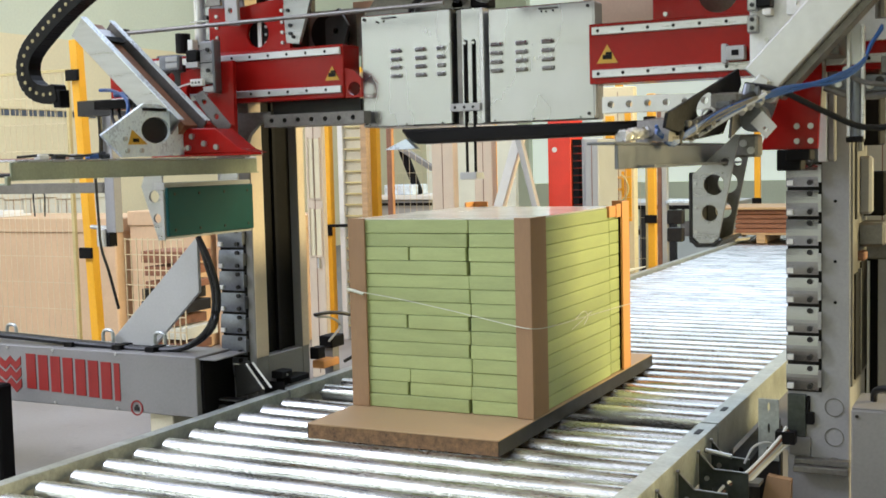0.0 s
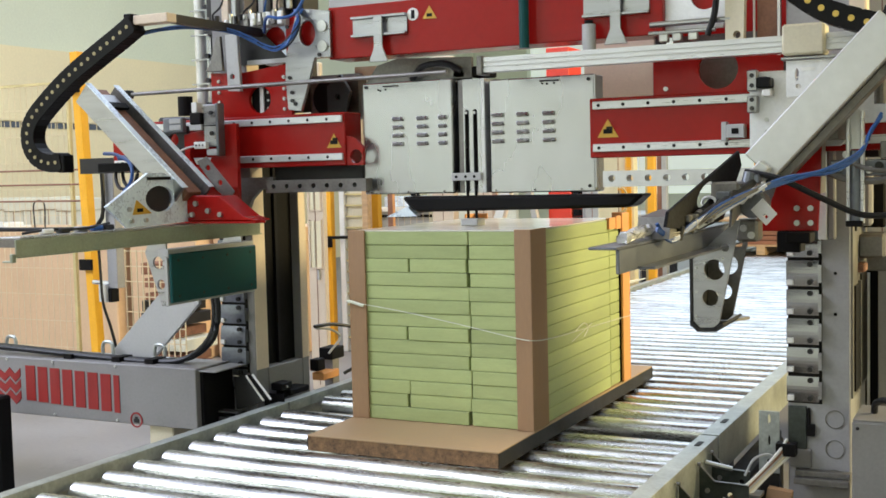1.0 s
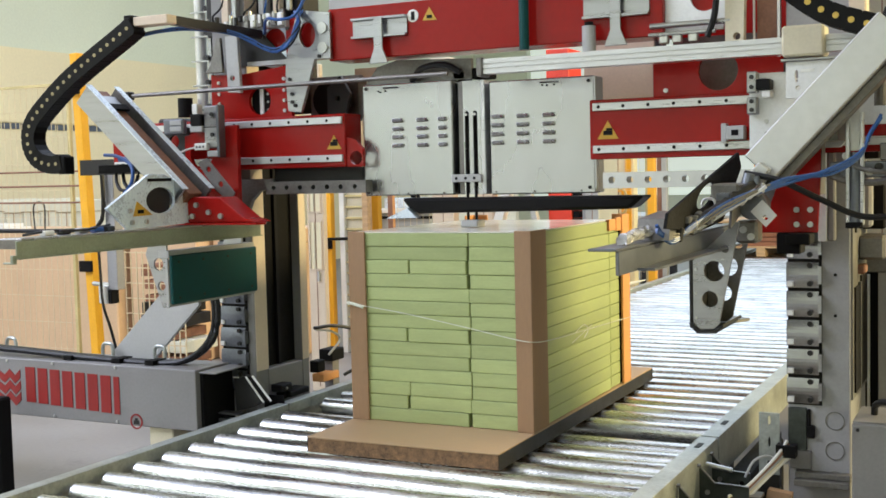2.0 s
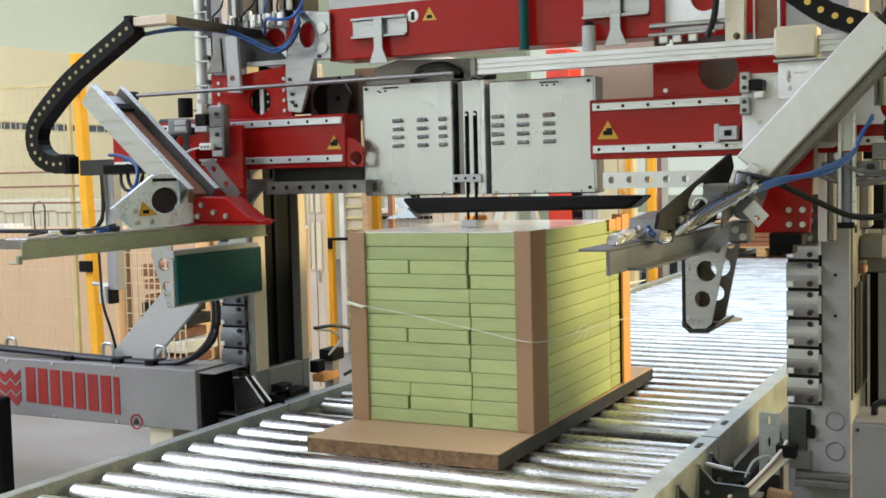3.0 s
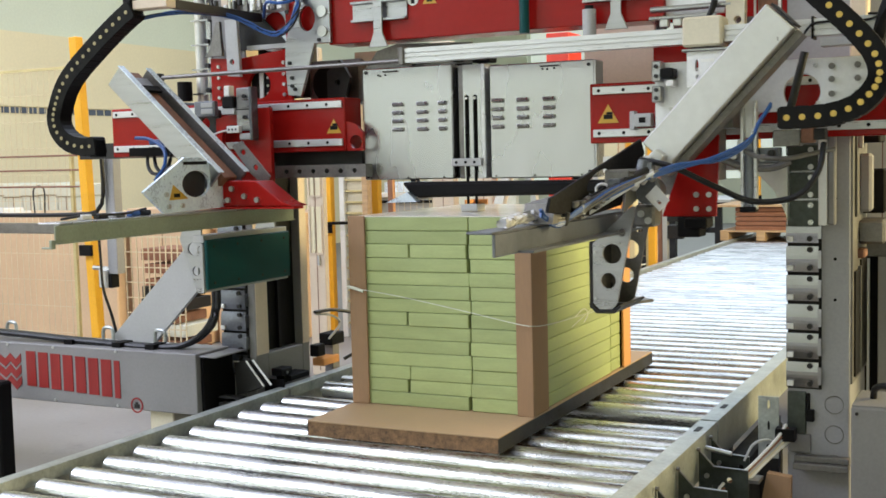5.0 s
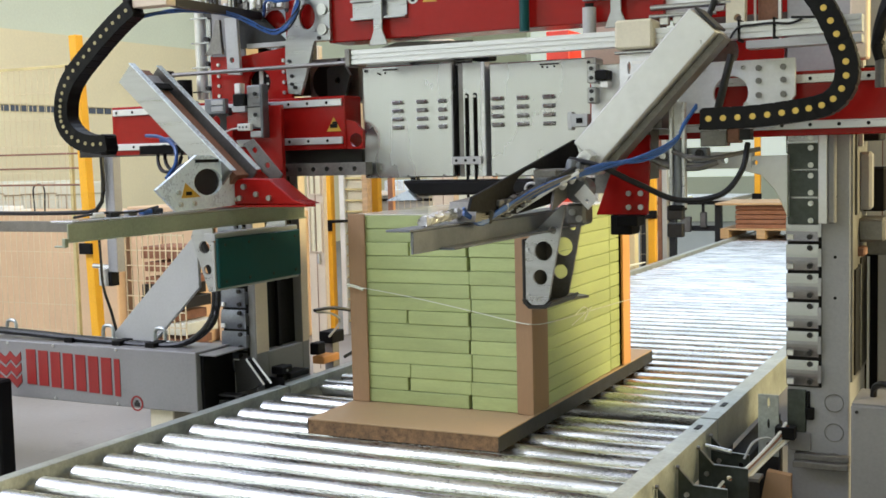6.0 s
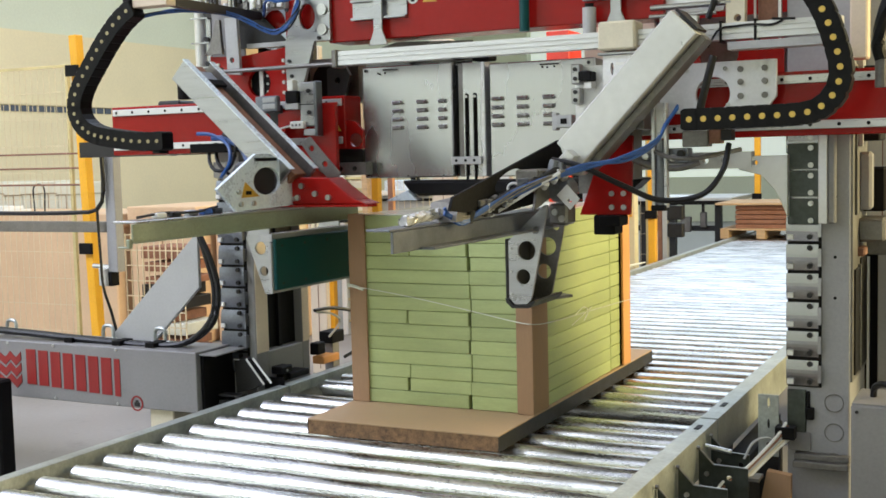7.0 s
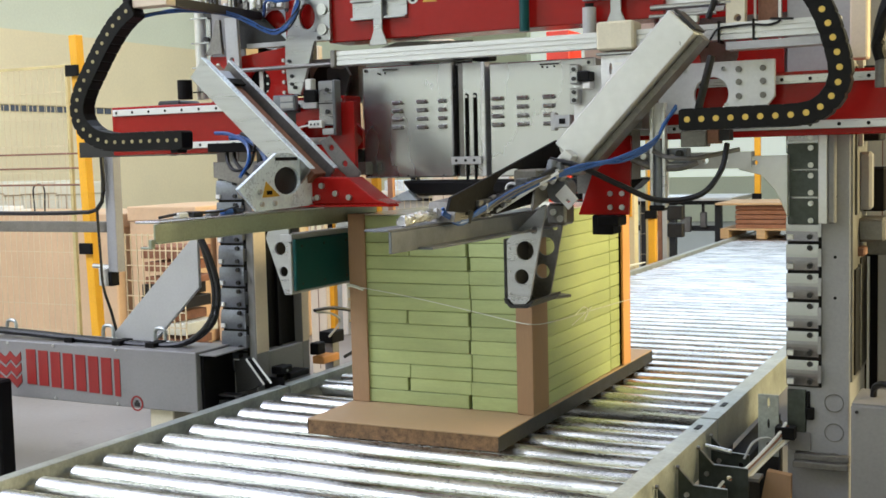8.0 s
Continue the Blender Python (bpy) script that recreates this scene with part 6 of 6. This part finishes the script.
    for z in (1.02, 1.14, 1.26, 1.38):
        part("door_bar", B((-3.78, -3.60, 11.285, 11.2995, z, z + 0.022)), "yellow", c, "yellow door bar")
    part("door_frame", B((-3.60, -3.575, 11.28, 11.2995, 0.95, 1.45), (-3.56, -3.50, 11.285, 11.2995, 0.95, 2.2)), "yellow", c)
    part("hose_reel", tube([(-3.59, 11.25, 1.42), (-3.54, 11.25, 1.36), (-3.52, 11.25, 1.26), (-3.56, 11.25, 1.18), (-3.60, 11.25, 1.16)], 0.01, 20, 6), "mesh", c)
    q = thing("twin_post", (-3.65, 13.0, 0), "dark brown post beside a grey steel post", "post")
    part("brown_post", B((-3.715, -3.660, 12.97, 13.03, 0, 2.3)), "brown", q, bevel=0.004)
    part("grey_post", B((-3.6595, -3.600, 12.96, 13.04, 0, 2.3)), "palegrey", q, bevel=0.004)
    for z in (0.62, 0.82):
        part("drive_unit", B((-3.5995, -3.42, 12.95, 13.05, z, z + 0.16)), "darksteel", q, bevel=0.01)
    part("tray", B((-3.5995, -3.34, 12.9, 13.1, 1.06, 1.09)), "bluesteel", q, "pale blue tray", 0.004)
    s = thing("slatted_panel", (-5.35, 9.0, 0), "cream slatted guard panel between posts", "panel")
    part("panel", B((-5.465, -5.275, 9.03, 9.05, 0.1, 2.3)), "ivory", s)
    for k in range(22):
        part("slat", B((-5.465, -5.275, 9.0, 9.0295, 0.12 + 0.1 * k, 0.135 + 0.1 * k)), "mesh", s)
    part("white_post", B((-5.52, -5.4655, 8.98, 9.05, 0, 2.4)), "white", s, bevel=0.006)
    part("pipe", rods(((-5.78, 8.9, 1.037), (-5.28, 8.9, 1.048), 0.014), seg=8), "dark", s, "thin black pipe")
    part("wood_post", B((-5.2745, -5.213, 8.97, 9.05, 0, 2.4)), "wood", s, bevel=0.006)
    cabinet(-3.18, -3.06, 9.0, 1.75, "palegrey", "narrow pale machine cabinet")
    cabinet(-0.98, -0.80, 6.6, 2.9, "cream")
    cabinet(-0.78, -0.60, 6.9, 3.0, "whitecard", "tall pale grey steel cabinet")
    cabinet(-0.58, -0.20, 6.6, 3.0, "bluegrey", "tall dark grey steel cabinet")
    for x, y, h in ((-5.635, 9.0, 2.5), (-5.31, 9.3, 2.4), (-4.45, 10.0, 2.3), (-3.62, 11.0, 2.0), (-3.20, 11.0, 2.2), (-3.03, 15.2, 2.4), (-6.2, 10.6, 2.6), (-4.0, 12.5, 2.4), (-2.55, 15.4, 2.4)):
        leaning_post(x, y, h, 0.0, "yellow painted steel safety fence post")
    fence(-6.15, -5.75, 9.02, 0.3, 2.3, "yellow mesh fence between posts")
    fence(-5.15, -4.7, 9.3, 0.3, 2.3, "yellow mesh fence between posts")
    fence(-3.6, -3.25, 11.0, 0.4, 1.9, "yellow mesh fence between posts")
    p = thing("brown_post", (-4.95, 8.9, 0), "dark brown steel post", "post")
    part("post", B((-4.97, -4.92, 8.90, 8.93, 0, 2.4)), "brown", p, bevel=0.004)
    part("edge", B((-4.9195, -4.905, 8.90, 8.92, 0, 2.4)), "orange_and_lit_card", p)
    r = thing("red_post", (-3.40, 9.0, 0), "bright red machine post with a round mark", "machine post")
    part("post", B((-3.50, -3.30, 9.0, 9.3, 0, 2.6)), "brightred", r, bevel=0.006)
    part("mark", rods(((-3.44, 8.994, 1.67), (-3.44, 8.9995, 1.67), 0.022), seg=16), "white", r)
    part("energy_chain", B(*[(-3.29, -3.24, 9.02, 9.1, 0.8 + 0.06 * k, 0.85 + 0.06 * k) for k in range(16)]), "dark", r, "dark cable chain")
    part("side_tube", rods(((-3.20, 9.05, 0), (-3.20, 9.05, 1.75), 0.02), seg=10), "palegrey", r)
    a = thing("support_frame", (-3.75, 9.0, 0), "white steel A-shaped support frame", "frame")
    part("leg", beam(bmesh.new(), (-4.30, 8.9, 0.0), (-3.70, 8.9, 1.80), 0.08, 0.09, up=(0, 1, 0)), "white", a, bevel=0.004)
    part("leg", beam(bmesh.new(), (-3.25, 8.85, 0.0), (-3.70, 8.85, 1.80), 0.05, 0.06, up=(0, 1, 0)), "palegrey", a, bevel=0.004)
    part("cap", B((-3.76, -3.64, 8.81, 8.95, 1.801, 1.83)), "white", a)
    t = thing("work_table", (-6.2, 11.0, 0), "pale machine table with white parts on it", "machine table")
    part("top", B((-6.2, -5.5, 10.8, 11.4, 1.20, 1.25)), "white", t, bevel=0.006)
    part("body", B((-6.15, -5.55, 10.85, 11.35, 0.6, 1.1995)), "palegrey", t, bevel=0.01)
    part("tray", B((-6.1, -5.75, 10.85, 11.2, 1.2505, 1.36)), "bluesteel", t, bevel=0.01)
    part("edge", B((-6.2, -5.5, 10.79, 10.7995, 1.14, 1.17)), "dark", t)
    for x in (-6.1, -5.6):
        part("leg", B((x - 0.04, x + 0.04, 11.0, 11.1, 0, 0.5995)), "grey", t)
    part("robot_arm", beam(bmesh.new(), (-5.75, 11.0, 1.251), (-5.95, 11.0, 1.75), 0.08, 0.07, up=(0, 1, 0)), "dark", t, "dark jointed arm", 0.01)
    part("robot_forearm", beam(bmesh.new(), (-5.95, 10.95, 1.76), (-5.55, 10.95, 1.52), 0.06, 0.06, up=(0, 1, 0)), "grey", t, bevel=0.01)
    # screen far behind
    solo("white_screen", B((-7.2, -5.9, 14.0, 14.1, 0, 2.6)), "whitecard", "plain white screen wall panel", "screen", at=(-6.5, 14, 0), bevel=0.004)
    # far cross table beside the conveyor
    ft = thing("cross_table", (-3.9, 15.2, 0), "low far table with dark drive parts", "machine table")
    part("top", B((-5.2, -3.3, 14.9, 16.2, 0.93, 0.99)), "palegrey", ft, bevel=0.01)
    part("edge", B((-5.2, -3.3, 14.88, 14.8995, 0.90, 0.95)), "dark", ft)
    for x in (-5.0, -4.5, -4.1, -3.5):
        part("leg", B((x - 0.04, x + 0.04, 15.0, 15.1, 0, 0.8995)), "darksteel", ft)
    part("drive_beam", B((-5.0, -3.5, 15.02, 15.1, 0.55, 0.62)), "darksteel", ft)
    for x, w, z in ((-4.38, 0.10, 0.66), (-4.2, 0.06, 0.72), (-3.98, 0.14, 0.64), (-3.72, 0.08, 0.70)):
        part("drive", B((x, x + w, 14.95, 15.019, z - 0.1, z + 0.1)), "greysteel", ft, bevel=0.01)
        part("bracket", B((x + 0.02, x + 0.05, 14.96, 15.0, z + 0.1005, 0.9)), "darksteel", ft)
    part("carriage", B((-4.36, -4.14, 12.1, 12.4, 0.0, 1.45)), "greysteel", ft, bevel=0.01)
    # far load on the conveyor
    p = thing("wooden_pallet", (-2.7, 14.3, Z0), "pale wooden pallet far along the conveyor", "pallet")
    for x in (-3.12, -2.70, -2.30):
        part("runner", B((x - 0.05, x + 0.05, 13.7, 14.7, Z0 + 0.001, Z0 + 0.10)), "wood", p, bevel=0.004)
    for k in range(6):
        part("slat", B((-3.17, -2.25, 13.70 + 0.175 * k, 13.82 + 0.175 * k, Z0 + 0.1005, Z0 + 0.122)), "wood", p, bevel=0.003)
    s = thing("board_pile", (-2.65, 14.3, Z0 + 0.123), "pile of brown boards with a pale cover sheet", "stack")
    for k in range(5):
        part("board", B((-3.00, -2.27, 13.74, 14.66, Z0 + 0.123 + 0.055 * k, Z0 + 0.170 + 0.055 * k)), "board", s, bevel=0.004)
    part("cover", B((-3.22, -2.25, 13.66, 14.7, Z0 + 0.398, Z0 + 0.425)), "wood", s, bevel=0.003)
    # loose straps on the floor side of the conveyor
    l = thing("strap_ends", (-3.1, 9.5, 0.6), "loose white strap ends by the conveyor", "strap")
    for k in range(3):
        part("strap", tube([(-3.0, 8.2 + 0.2 * k, 0.60), (-3.06, 9.0, 0.64 - 0.02 * k), (-3.1, 10.4, 0.58)], 0.006, 16, 5), "white", l)


background()


# ---- moves ----
LOWER = [(0, 0.238), (0.25, 0.164), (0.5, 0.086), (0.65, 0.030), (0.75, 0.007), (0.85, 0.0), (1.0, 0.0), (1.5, 0.0)]
LEFT = [(0, -0.606), (0.75, -0.599), (1.5, -0.597), (2.2, -0.594), (3.0, -0.569), (3.5, -0.527), (4.0, -0.486), (4.5, -0.447), (5.2, -0.410), (6.0, -0.361), (6.5, -0.263), (7.0, -0.087), (7.5, 0.005), (8.0, 0.005)]
RIGHT = [(0, 0.664), (1.5, 0.664), (2.2, 0.662), (3.0, 0.638), (3.5, 0.589), (4.0, 0.521), (4.5, 0.442), (5.2, 0.262), (6.0, 0.07), (6.5, 0.013), (7.0, 0.006), (7.5, 0.0), (8.0, 0.0)]

DROP = 0.095


def level(rows, t):
    for (t0, a), (t1, b) in zip(rows, rows[1:]):
        if t0 <= t <= t1:
            return a + (b - a) * (t - t0) / (t1 - t0)
    return rows[-1][1]


def motions():
    def at(o, t, dx=0.0, lift=1.0):
        return pose(o[0] + dx, o[1], o[2] + level(LOWER, t) * lift)
    times = sorted({t for rows in (LOWER, LEFT, RIGHT) for t, _ in rows})
    walk(head, [(t, at(ORIGIN[head.name], t)) for t in times])
    # the foot hangs below the head until it meets the load
    walk(press_foot, [(t, pose(0, 0, -min(DROP, level(LOWER, t)))) for t in times])
    walk(left_arm, [(t, at(ORIGIN[left_arm.name], t, level(LEFT, t), 0.94)) for t in times])
    walk(right_arm, [(t, at(ORIGIN[right_arm.name], t, level(RIGHT, t))) for t in times])
    for chain, links, opened, closed, rows in ((left_chain, left_links, LEFT_OPEN, LEFT_CLOSED, LEFT), (right_chain, right_links, RIGHT_OPEN, RIGHT_CLOSED, RIGHT)):
        o = ORIGIN[chain.name]
        walk(chain, [(t, at(o, t)) for t in times])
        n, full = len(links), rows[0][1]
        p0, p1 = smooth_path(opened, n), smooth_path(closed, n)
        for k, link in enumerate(links):
            keys = []
            for t, s in rows:
                f = 1 - s / full
                a, b = p0[k].lerp(p1[k], f), p0[k + 1].lerp(p1[k + 1], f)
                c = (a + b) / 2 - o
                keys.append((t, pose(c.x, c.y, c.z, 0, -math.degrees(math.atan2(b.z - a.z, b.x - a.x)), 0)))
            walk(link, keys)


motions()
